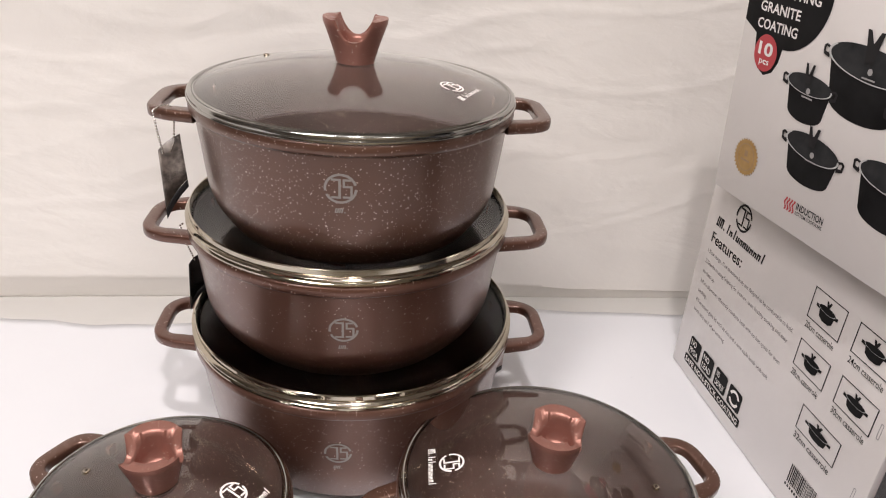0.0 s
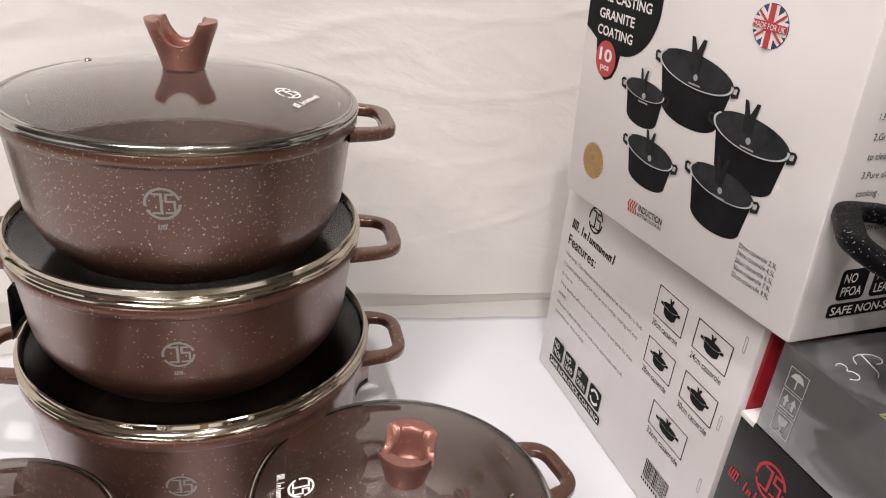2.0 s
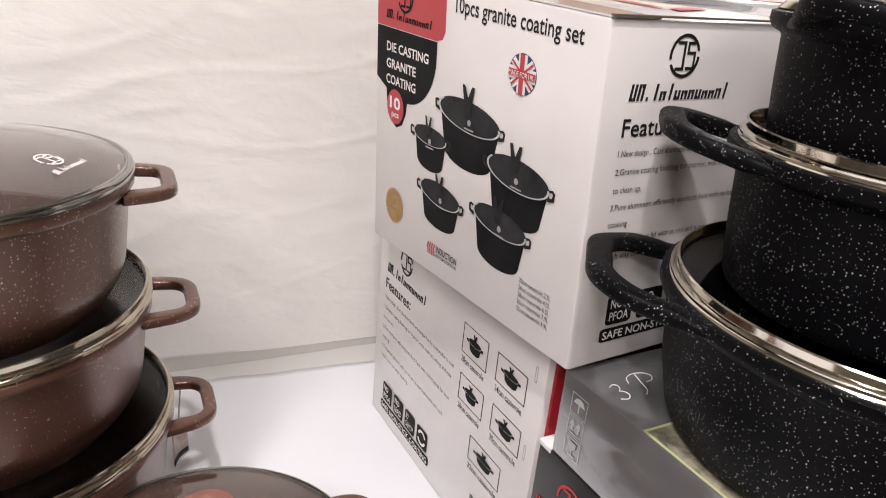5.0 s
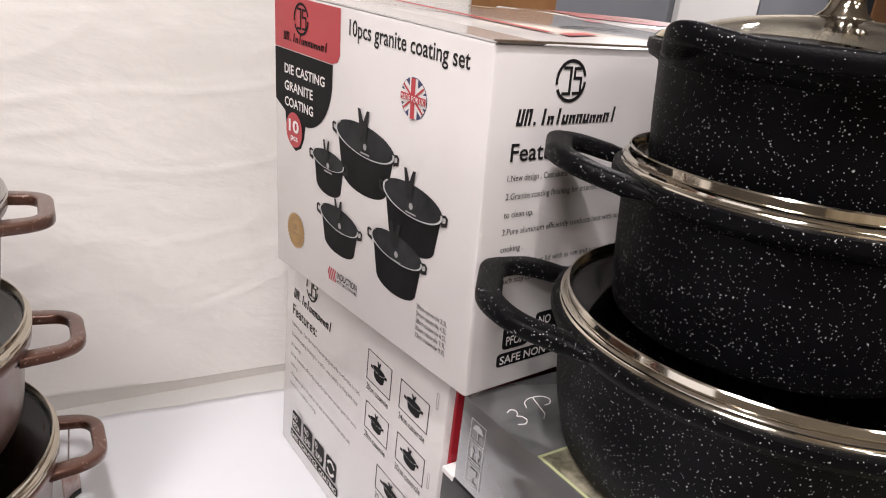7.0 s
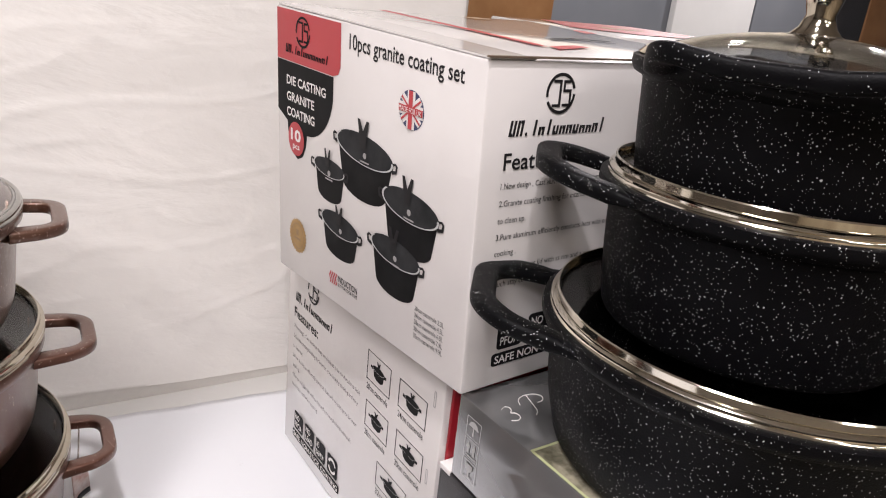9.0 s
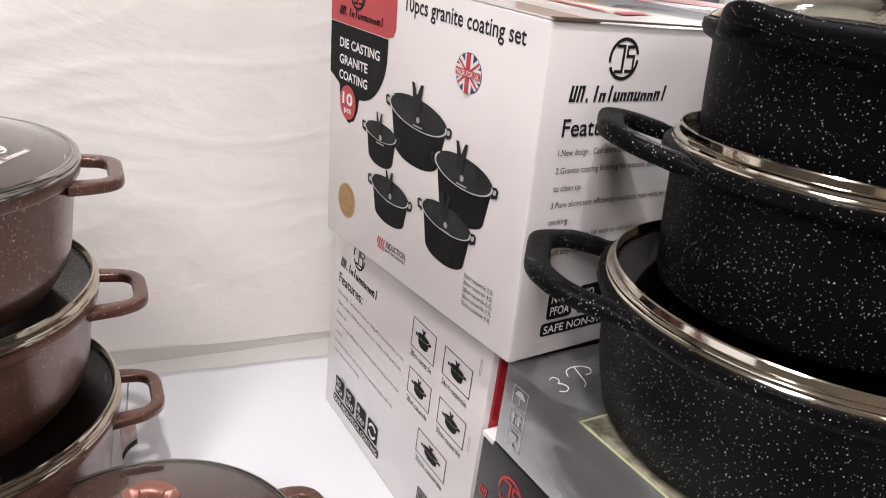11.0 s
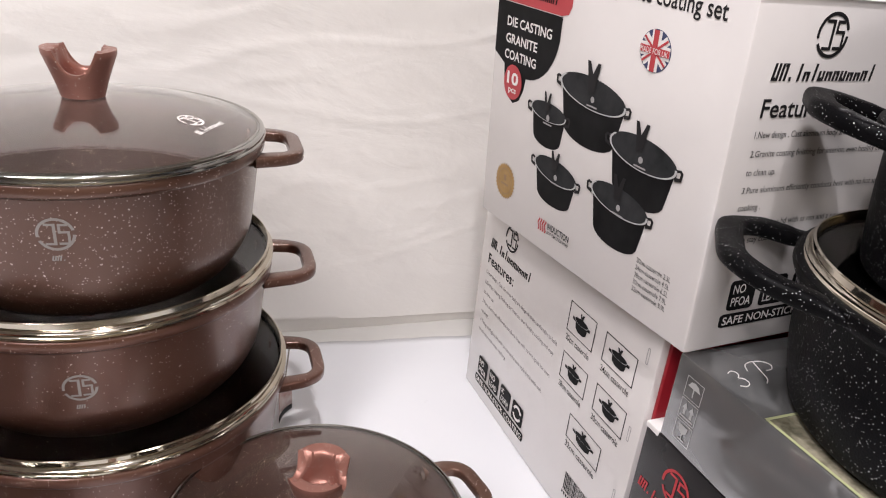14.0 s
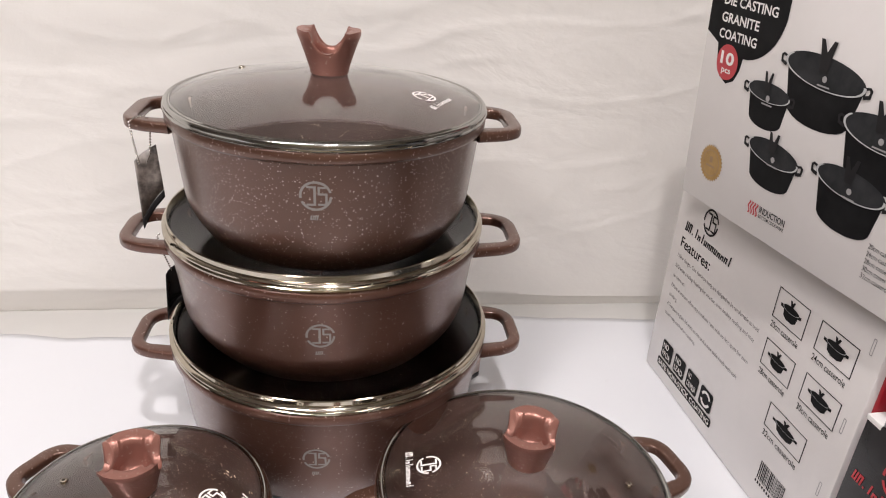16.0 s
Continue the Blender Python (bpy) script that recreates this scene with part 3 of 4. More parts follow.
def glass_lid(at, r, label, turn=0.0, flipped=False, mark=None, group="glass lids", vent_at=None, knob_mat=None, knob_turn=0.0, knob_size=(1.0, 1.0)):
    """A domed glass lid; z = 0 is the under edge of its steel band."""
    ob = thing("glass_lid", label, "pot lid", at @ pose(0, 0, 0, 180 if flipped else 0, 0, turn), group)
    up = lid_profile(r)
    down = [(a, b - 0.0038) for a, b in up]
    glass = part("glass", lathe(up + [(0.0, 0.0259), (0.0, 0.0221)] + down[::-1] + [up[0]], 128), GLASS_WEAK_REFLECT if flipped else GLASS, ob, "clear domed glass", True, 60)
    # upturned glass blocks the lamps so the pot beneath stays dark
    glass.visible_shadow = flipped
    band = [(r - 0.0062, 0.0052), (r - 0.0056, 0.0060), (r - 0.0048, 0.0056), (r - 0.0036, 0.0050), (r - 0.0022, 0.0058), (r - 0.0006, 0.0054), (r + 0.0004, 0.0042), (r + 0.0005, 0.0030), (r + 0.0004, 0.0014), (r + 0.0014, 0.0008),
            (r + 0.0016, -0.0002), (r + 0.0008, -0.0012), (r - 0.0010, -0.0014), (r - 0.0022, -0.0010), (r - 0.0050, 0.0008), (r - 0.0062, 0.0052)]
    if flipped:
        band = [(r - 0.0035, 0.0085), (r - 0.0005, 0.0098), (r + 0.0012, 0.0090), (r + 0.0016, 0.0078), (r + 0.0030, 0.0072), (r + 0.0042, 0.0060), (r + 0.0040, 0.0046), (r + 0.0028, 0.0036),
                (r + 0.0026, 0.0028), (r + 0.0038, 0.0020), (r + 0.0040, 0.0006), (r + 0.0026, -0.0006), (r + 0.0006, -0.0012), (r + 0.0005, -0.0058), (r - 0.0003, -0.0067), (r - 0.0010, -0.0066), (r - 0.0014, -0.0058), (r - 0.0022, -0.0020), (r - 0.0035, 0.0085)]
    part("steel_rim", lathe(band, 160), (STEEL_LIT if knob_mat else STEEL_WARM_REFLECT) if flipped else STEEL_SHADED, ob, "polished steel rim", True, 40)
    k = part("knob", knob_bm(), knob_mat or ROSE, ob, "rose-brown speckled saddle knob", True, 70)
    k.matrix_local = pose(0, 0, 0.0266, 0, 0, knob_turn) @ Matrix.Diagonal((knob_size[0], knob_size[0], knob_size[1], 1.0))
    if vent_at is not None:
        vr, va = vent_at
        v = part("vent", lathe([(0.0016, 0.001), (0.0018, 0.0022), (0.0036, 0.0026), (0.0046, 0.0014), (0.0048, -0.0004)], 24), STEEL_WARM_REFLECT, ob, "small steel vent eyelet")
        v.matrix_local = pose(vr * math.cos(radians(va)), vr * math.sin(radians(va)), next(z1 + (z0 - z1) * (r1 - vr) / (r1 - r0) for (r1, z1), (r0, z0) in zip(up, up[1:]) if r0 <= vr <= r1) - 0.0002) @ Matrix.Scale(0.7, 4)
    if mark is not None:
        mr, ma, spin = mark

        def to(u, v, lift):
            c, s = math.cos(radians(spin)), math.sin(radians(spin))
            x, y = mr * math.cos(radians(ma)) + c * u - s * v, mr * math.sin(radians(ma)) + s * u + c * v
            d = min(math.hypot(x, y), r - 0.004)
            z = up[0][1]
            for (r1, z1), (r0, z0) in zip(up, up[1:]):
                if r0 <= d <= r1:
                    z = z0 + (z1 - z0) * (d - r0) / max(1e-6, r1 - r0)
                    break
            return Vector((x, y, z + lift))
        part("emblem", emblem(to, 0, 0.008, 0.0105, 0.0006), PRINT_PALE, ob, "white printed round emblem", False)
        part("caption", wordmark(to, -0.021, -0.0120, 0.021, -0.0050, 0.0006), PRINT_PALE, ob, "white printed script", False)
    return ob


# the stack of three brown casseroles; an upturned lid lies between each pair
STACK = [(0.0324, 0.6595, TABLE, 0.1650, 0.1325, 0.140, 0.0420, (0.077, -8.2), BROWN_SPARSE, "largest brown speckled casserole at the foot of a stack"),
         (0.0278, 0.6635, 0.1160, 0.1560, 0.1230, 0.116, 0.0445, (0.077, -4.7), BROWN_SPARSE, "brown speckled casserole resting on an upturned glass lid"),
         (0.0302, 0.6460, 0.2410, 0.1442, 0.1220, 0.112, 0.0355, (0.084, -7.1), BROWN, "brown speckled lidded casserole at the top of a stack")]
for sx, sy, sz, rim, high, base, reach, mark, mat, label in STACK:
    casserole(pose(sx, sy, sz), rim, high, base, -4.5, label, mark=mark, reach=reach - 0.002, mat=mat, drop=0.015)
glass_lid(pose(0.0324, 0.6595, 0.1297), 0.1615, "upturned glass lid with steel rim on the largest casserole", 10, True)
glass_lid(pose(0.0278, 0.6635, 0.2470), 0.1530, "upturned glass lid with steel rim on the middle casserole", 20, True)
glass_lid(pose(0.0302, 0.6460, 0.3636), 0.1437, "clear glass lid with saddle knob on the top casserole", 0, False, (0.1001, -30.1, 58.0), vent_at=(0.106, 140), knob_turn=-8)
# two smaller casseroles in front
casserole(pose(0.1848, 0.4308, TABLE), 0.1282, 0.098, 0.098, 8.0, "small brown speckled casserole standing before the stack", reach=0.034, half=0.034)
glass_lid(pose(0.1848, 0.4308, 0.0880), 0.1254, "clear glass lid on the larger front casserole", 0, False, (0.0909, 171.0, -97.0), vent_at=(0.087, -19), knob_turn=64, knob_size=(1.0, 0.92))
casserole(pose(-0.1318, 0.4452, TABLE), 0.1040, 0.090, 0.080, -38.0, "smallest brown speckled casserole standing before the stack", reach=0.031, half=0.031)
glass_lid(pose(-0.1318, 0.4452, 0.0797), 0.1012, "clear glass lid on the smallest casserole", 0, False, (0.0677, -14.0, 55.0), vent_at=(0.063, 159), knob_turn=95, knob_size=(1.0, 0.92))


# ---- cartons ----
def bilinear(c00, c10, c11, c01):
    a, b, c, d = (Vector(p) for p in (c00, c10, c11, c01))
    normal = (b - a).cross(d - a).normalized()

    def to(u, v, lift):
        return a.lerp(b, u).lerp(d.lerp(c, u), v) + normal * lift
    return to


def carton_bm(bottom, top, bevel=0.0025):
    bm = bmesh.new()
    lo = [bm.verts.new(p) for p in bottom]
    hi = [bm.verts.new(p) for p in top]
    bm.faces.new(lo[::-1])
    bm.faces.new(hi)
    for i in range(4):
        j = (i + 1) % 4
        bm.faces.new((lo[i], lo[j], hi[j], hi[i]))
    bmesh.ops.bevel(bm, geom=bm.edges[:], offset=bevel, segments=2, profile=0.5, affect="EDGES")
    return bm


def printed(name, bm, mat, parent, label=""):
    return part(name, bm, mat, parent, label, False)


def pot_picture(parent, to, u0, u1, vl, vr, top, low, knob_u, knob_v):
    """A printed picture of a dark casserole: lid from (u0, vl) to (u1, vr), foot at low."""
    mu, mv, half = (u0 + u1) / 2, (vl + vr) / 2, (u1 - u0) / 2
    tilt = math.degrees(math.atan2(vr - vl, u1 - u0))
    body = bmesh.new()
    pts = [(u0 + 0.008, vl - 0.01)]
    for i in range(13):
        a = math.pi * i / 12
        pts.append((mu + 0.02 * half - half * 0.80 * math.cos(a), low + (mv - low) * 0.34 * (1 - math.sin(a) ** 0.8)))
    pts += [(u1 - 0.006, vr - 0.01)]
    shape(body, pts + [(mu, mv)], to, 0.0004)
    parent = printed("picture_body", body, INK_SOFT, parent)
    lid = bmesh.new()
    shape(lid, oval(mu, mv, half, (top - mv), tilt), to, 0.0008)
    printed("picture_lid", lid, INK_LID, parent)
    rim = bmesh.new()
    ring_arc(rim, mu, mv, half * 0.95, half * 1.01, 150, 368, to, 0.0012, 30, (top - mv) / half, tilt)
    printed("picture_rim", rim, INK_SILVER, parent)
    for side, v in ((-1, vl), (1, vr)):
        ears = bmesh.new()
        e = mu + side * half
        ring = [(e - side * 0.01, v + 0.008), (e + side * 0.012, v + 0.014), (e + side * 0.021, v + 0.006), (e + side * 0.018, v - 0.018), (e - side * 0.004, v - 0.026)]
        hole = [(e + side * 0.001, v + 0.002), (e + side * 0.010, v + 0.006), (e + side * 0.013, v + 0.001), (e + side * 0.011, v - 0.010), (e + side * 0.001, v - 0.012)]
        for i in range(5):
            j = (i + 1) % 5
            shape(ears, [ring[i], ring[j], hole[j], hole[i]], to, 0.0010)
        printed("picture_handle", ears, INK, parent)
    knob = bmesh.new()
    b = mv + (top - mv) * 0.10
    w = half * 0.20
    shape(knob, [(knob_u - w * 0.5, b), (knob_u + w * 0.5, b), (knob_u + w * 0.75, knob_v - 0.035), (knob_u - w * 0.75, knob_v - 0.035)], to, 0.0016)
    for s in (-1, 1):
        shape(knob, [(knob_u + s * w * 0.75, knob_v - 0.0355), (knob_u + s * w * 1.0, knob_v), (knob_u + s * w * 0.55, knob_v), (knob_u + s * w * 0.10, knob_v - 0.030), (knob_u + s * w * 0.02, knob_v - 0.0355)], to, 0.0016)
    printed("picture_knob", knob, INK, parent)
    tiny = bmesh.new()
    shape(tiny, oval(knob_u + 0.01, b - 0.022, 0.008, 0.010), to, 0.0014)
    shape(tiny, rect(knob_u - 0.012, b - 0.046, knob_u + 0.032, b - 0.041), to, 0.0014)
    printed("picture_mark", tiny, INK_GREY, parent)


def feature_panel(parent, to, faint=False):
    """The feature list side of a carton."""
    dark = INK
    printed("emblem", emblem(lambda u, v, lf: to(0.212 + u, (0.890 if faint else 0.908) + v * 1.32, lf), 0, 0, 0.045), dark, parent, "black round printed emblem")
    printed("wordmark", wordmark(to, 0.068, 0.784 - (0.012 if faint else 0.0), 0.366, 0.834 - (0.012 if faint else 0.0)), dark, parent, "black script name drawn as bars")
    printed("heading", lettering("Features:", to, 0.064, 0.692, 0.262, 0.742, bold=0.012), dark, parent)
    lines = (("1.New design , Cast aluminum body are designed to be comfortable to hold.", 0.632, 0.575), ("2.Granite coating finishing for interior, even healthy cooking and easy", 0.580, 0.565),
             ("to clean up.", 0.528, 0.145), ("3.Pure aluminum efficiently conducts heat with no hot spots for even", 0.478, 0.565), ("cooking .", 0.428, 0.125),
             ("4.Tempered glass lid with ss rim and a new style knob with soft", 0.378, 0.535), ("touch stay cool when cooking.", 0.330, 0.285))
    for words, v, end in lines:
        printed("text_line", lettering(words, to, 0.062, v, end, v + 0.024), INK_FAINT if faint else INK_SOFT, parent)
    for k, words in enumerate(("NO\nPFOA", "NO\nLEAD", "NO\nCADMIUM", "")):
        u = 0.095 + k * 0.095
        plate = bmesh.new()
        shape(plate, rect(u, 0.122, u + 0.078, 0.218, 0.012), to, 0.0004)
        symbol = printed("symbol", plate, INK_SOFT, parent)
        if words:
            printed("symbol_text", lettering(words, to, u + 0.010, 0.135, u + 0.068, 0.205, 0.0008, 0.01), INK_WHITE, symbol)
        else:
            bm = bmesh.new()
            ring_arc(bm, u + 0.039, 0.170, 0.020, 0.030, 20, 160, to, 0.0008, 12, 1.25)
            ring_arc(bm, u + 0.039, 0.170, 0.020, 0.030, 200, 340, to, 0.0008, 12, 1.25)
            printed("symbol_arrow", bm, INK_WHITE, symbol)
    strip = bmesh.new()
    shape(strip, rect(0.083, 0.068, 0.475, 0.112, 0.010), to, 0.0004)
    strip_field = printed("strip", strip, INK_SOFT, parent)
    printed("strip_text", lettering("SAFE NON-STICK COATING", to, 0.092, 0.076, 0.466, 0.103, 0.0008, 0.015), INK_WHITE, strip_field)
    frames = ((0.606, 0.742, 0.743, 0.866, "20cm casserole"), (0.789, 0.754, 0.932, 0.868, "24cm casserole"), (0.614, 0.541, 0.750, 0.654, "28cm casserole"),
              (0.795, 0.549, 0.938, 0.661, "30cm casserole"), (0.704, 0.338, 0.874, 0.444, "32cm casserole"))
    for u0, v0, u1, v1, words in frames:
        bm = bmesh.new()
        w = 0.0035
        for a in ((u0, v0, u1, v0 + w), (u0, v1 - w, u1, v1), (u0, v0 + w, u0 + w, v1 - w), (u1 - w, v0 + w, u1, v1 - w)):
            shape(bm, rect(*a), to, 0.0004)
        printed("picture_frame", bm, INK_SOFT, parent)
        pm, wm = (u0 + u1) / 2, (u1 - u0)
        bm = bmesh.new()
        hv = v1 - v0
        shape(bm, [(pm - 0.24 * wm, v0 + 0.58 * hv), (pm - 0.19 * wm, v0 + 0.28 * hv), (pm - 0.08 * wm, v0 + 0.20 * hv), (pm + 0.10 * wm, v0 + 0.20 * hv), (pm + 0.20 * wm, v0 + 0.28 * hv), (pm + 0.24 * wm, v0 + 0.58 * hv)], to, 0.0004)
        shape(bm, oval(pm, v0 + 0.58 * hv, 0.25 * wm, 0.10 * hv), to, 0.0006)
        for s in (-1, 1):
            shape(bm, [(pm + s * 0.22 * wm, v0 + 0.58 * hv), (pm + s * 0.33 * wm, v0 + 0.60 * hv), (pm + s * 0.33 * wm, v0 + 0.50 * hv), (pm + s * 0.22 * wm, v0 + 0.48 * hv)], to, 0.0008)
            shape(bm, [(pm, v0 + 0.66 * hv), (pm + s * 0.03 * wm, v0 + 0.66 * hv), (pm + s * 0.08 * wm, v0 + 0.86 * hv), (pm + s * 0.03 * wm, v0 + 0.86 * hv), (pm, v0 + 0.78 * hv)], to, 0.0010)
        printed("picture", bm, INK_SOFT, parent, "small printed casserole picture")
        bm = bmesh.new()
        ring_arc(bm, pm, v0 + 0.58 * hv, 0.235 * wm, 0.255 * wm, 180, 360, to, 0.0010, 14, 0.10 * hv / (0.25 * wm))
        printed("picture_rim", bm, INK_SILVER, parent)
        printed("caption", lettering(words, to, u0 + 0.004, v0 - 0.040, u1 - 0.008, v0 - 0.014, 0.0004, 0.004), INK_SOFT, parent)
    bars = random.Random(5)
    bm = bmesh.new()
    u = 0.742
    while u < 0.862:
        w = bars.choice((0.0018, 0.0030, 0.0045))
        shape(bm, rect(u, 0.118, u + w, 0.202), to, 0.0004)
        u += w + bars.choice((0.0020, 0.0032))
    for k in range(11):
        shape(bm, rect(0.738 + k * 0.0115, 0.098, 0.745 + k * 0.0115, 0.110), to, 0.0004)
    printed("barcode", bm, INK, parent)
    for v in (0.905, 0.60, 0.33):
        bm = bmesh.new()
        ring = rect(0.957, v - 0.030, 0.967, v + 0.030, 0.004)
        inner = rect(0.959, v - 0.027, 0.965, v + 0.027, 0.0025)
        for i in range(len(ring)):
            j = (i + 1) % len(ring)
            shape(bm, [ring[i], ring[j], inner[j], inner[i]], to, 0.0006)
        printed("staple", bm, INK_GREY, parent, "grey wire staple")


def lower_carton():
    ob = thing("white_carton", "white printed cookware carton standing on the table", "carton", pose(0, 0, 0), "white cookware cartons")
    lo = [(0.458, 0.731, TABLE), (0.458, 0.389, TABLE), (0.806, 0.389, TABLE), (0.806, 0.731, TABLE)]
    hi = [(0.458, 0.733, 0.256), (0.458, 0.389, 0.256), (0.806, 0.389, 0.256), (0.806, 0.733, 0.256)]
    part("box", carton_bm(lo, hi), CARTON, ob, "", True, 25)
    feature_panel(ob, bilinear(lo[0], lo[1], hi[1], hi[0]), True)
    return ob


lower_carton()


def upper_carton():
    ob = thing("white_carton", "white cookware carton with pot pictures, tilted on other cartons", "carton", pose(0, 0, 0), "white cookware cartons")
    lo = [(0.425, 0.683, 0.2585), (0.447, 0.355, 0.2635), (0.807, 0.379, 0.2635), (0.785, 0.707, 0.2585)]
    hi = [(0.425, 0.712, 0.537), (0.447, 0.371, 0.526), (0.807, 0.395, 0.530), (0.785, 0.736, 0.541)]
    part("box", carton_bm(lo, hi, 0.003), CARTON, ob, "", True, 25)
    to = bilinear(lo[0], lo[1], hi[1], hi[0])
    # red and black corner badge
    bm = bmesh.new()
    shape(bm, [(0.008, 0.812), (0.355, 0.812), (0.385, 0.822), (0.397, 0.848), (0.397, 0.992), (0.008, 0.992)], to)
    field = printed("red_field", bm, INK_RED, ob, "red corner field")
    printed("red_field_emblem", emblem(lambda u, v, lf: to(0.178 + u, 0.925 + v * 1.2, lf), 0, 0, 0.045, 0.0008), INK_SOFT, field)
    printed("red_field_wordmark", wordmark(to, 0.065, 0.838, 0.330, 0.872, 0.0008), INK_SOFT, field)
    bm = bmesh.new()
    pts = [(0.008, 0.809), (0.360, 0.809)]
    for i in range(1, 11):
        a = math.pi / 2 * i / 10
        pts.append((0.200 + 0.160 * math.cos(a), 0.760 - 0.195 * math.sin(a)))
    pts += [(0.085, 0.585), (0.008, 0.625)]
    shape(bm, pts, to)
    shape(bm, [(0.070, 0.600), (0.205, 0.580), (0.195, 0.520), (0.175, 0.480), (0.140, 0.462), (0.105, 0.480), (0.080, 0.530)], to, 0.0002)
    field = printed("black_field", bm, INK_SOFT, ob, "black rounded badge")
    for words, v, end in (("DIE CASTING", 0.727, 0.318), ("GRANITE", 0.668, 0.250), ("COATING", 0.612, 0.252)):
        printed("badge_line", lettering(words, to, 0.072, v, end, v + 0.034, 0.0008, 0.02), INK_WHITE, field)
    bm = bmesh.new()
    shape(bm, oval(0.133, 0.536, 0.052, 0.062), to, 0.0008)
    field = printed("red_disc", bm, INK_RED, ob, "red round count badge")
    printed("count", lettering("10", to, 0.100, 0.527, 0.166, 0.572, 0.0012, 0.03), INK_WHITE, field)
    printed("count_unit", lettering("pcs", to, 0.113, 0.492, 0.158, 0.514, 0.0012, 0.02), INK_WHITE, field)
    printed("title", lettering("10pcs granite coating set", to, 0.442, 0.902, 0.929, 0.968, 0.0004, 0.012), INK, ob)
    # round flag
    cu, cv, ru, rv = 0.737, 0.795, 0.052, 0.060
    bm = bmesh.new()
    shape(bm, oval(cu, cv, ru, rv), to, 0.0004)
    field = printed("flag_disc", bm, INK_BLUE, ob, "round printed flag")

    def disc_strip(angle, half, lift, reach=0.985):
        a = radians(angle)
        d, e = Vector((math.cos(a), math.sin(a))), Vector((-math.sin(a), math.cos(a)))
        return [(cu + ru * p.x, cv + rv * p.y) for p in (d * -reach - e * half, d * reach - e * half, d * reach + e * half, d * -reach + e * half)]
    bm = bmesh.new()
    for ang, half, lift in ((40, 0.20, 0.0006), (-40, 0.20, 0.0007), (0, 0.31, 0.0008), (90, 0.31, 0.0009)):
        shape(bm, disc_strip(ang, half, lift, 0.95), to, lift)
    printed("flag_white", bm, INK_WHITE, field)
    bm = bmesh.new()
    for ang, half, lift in ((38, 0.055, 0.0011), (-38, 0.055, 0.0012), (0, 0.17, 0.0014), (90, 0.16, 0.0015)):
        shape(bm, disc_strip(ang, half, lift, 0.96), to, lift)
    printed("flag_red", bm, INK_RED, field)
    printed("flag_text", lettering("MADE FOR UK", to, cu - ru * 0.90, cv - 0.009, cu + ru * 0.90, cv + 0.007, 0.0019), INK_WHITE, field)
    # gold seal
    bm = bmesh.new()
    shape(bm, [(0.140 + (0.060 if i % 2 else 0.053) * math.cos(2 * math.pi * i / 60), 0.165 + 1.16 * (0.060 if i % 2 else 0.053) * math.sin(2 * math.pi * i / 60)) for i in range(60)], to, 0.0004)
    field = printed("gold_seal", bm, INK_GOLD, ob, "gold serrated seal")
    bm = bmesh.new()
    ring_arc(bm, 0.140, 0.165, 0.040, 0.043, 0, 360, to, 0.0008, 36, 1.16)
    shape(bm, rect(0.118, 0.150, 0.162, 0.158), to, 0.0008)
    shape(bm, rect(0.132, 0.168, 0.148, 0.190), to, 0.0008)
    printed("seal_ring", bm, KRAFT, field)
    # induction mark and size list
    bm = bmesh.new()
    for k in range(4):
        u = 0.352 + k * 0.0115
        for s in range(6):
            a, b = 0.072 + s * 0.0075, 0.072 + (s + 1) * 0.0075
            w1, w2 = 0.004 * math.sin(s * 1.4), 0.004 * math.sin((s + 1) * 1.4)
            shape(bm, [(u + w1, a), (u + w1 + 0.006, a), (u + w2 + 0.006, b), (u + w2, b)], to)
    printed("induction_mark", bm, INK_RED, ob)
    printed("induction_text", lettering("INDUCTION", to, 0.402, 0.092, 0.512, 0.116, 0.0004, 0.02), INK, ob)
    printed("induction_text", lettering("BOTTOM COOKWARE", to, 0.402, 0.075, 0.512, 0.087, 0.0004, 0.01), INK, ob)
    for k, words in enumerate(("20cm casserole 2.3L", "24cm casserole 4.5L", "28cm casserole 6.5L", "30cm casserole 7.9L", "32cm casserole 9.9L")):
        printed("size_line", lettering(words, to, 0.795, 0.178 - k * 0.0235, 0.918, 0.194 - k * 0.0235), INK_SOFT, ob)
    # five printed casseroles, hindmost first
    for u0, u1, vl, vr, top, low, ku, kv in ((0.385, 0.672, 0.620, 0.600, 0.660, 0.435, 0.527, 0.708), (0.252, 0.432, 0.492, 0.490, 0.523, 0.368, 0.335, 0.557),
                                             (0.628, 0.875, 0.505, 0.492, 0.548, 0.335, 0.742, 0.590), (0.300, 0.515, 0.312, 0.298, 0.345, 0.180, 0.406, 0.374),
                                             (0.580, 0.810, 0.332, 0.318, 0.368, 0.172, 0.690, 0.406)):
        pot_picture(ob, to, u0, u1, vl, vr, top, low, ku, kv)
    feature_panel(ob, bilinear(lo[1], lo[2], hi[2], hi[1]))
    # top: flaps with a red and dark print
    top = bilinear(hi[1], hi[2], hi[3], hi[0])
    for outline in ([(0.338, 0.23), (0.352, 0.20), (0.375, 0.26), (0.372, 0.99), (0.340, 0.99)],
                    [(0.360, 0.165), (0.530, 0.225), (0.515, 0.262), (0.376, 0.222)],
                    [(0.90, 0.60), (0.985, 0.62), (0.985, 0.70), (0.93, 0.69)]):
        bm = bmesh.new()
        shape(bm, outline, top, 0.0012)
        printed("top_red_print", bm, INK_RED, ob, "red band printed on the lid")
    bm = bmesh.new()
    shape(bm, [(0.54, 0.375), (0.66, 0.395), (0.80, 0.370), (0.795, 0.400), (0.66, 0.425), (0.55, 0.405)], top, 0.0014)
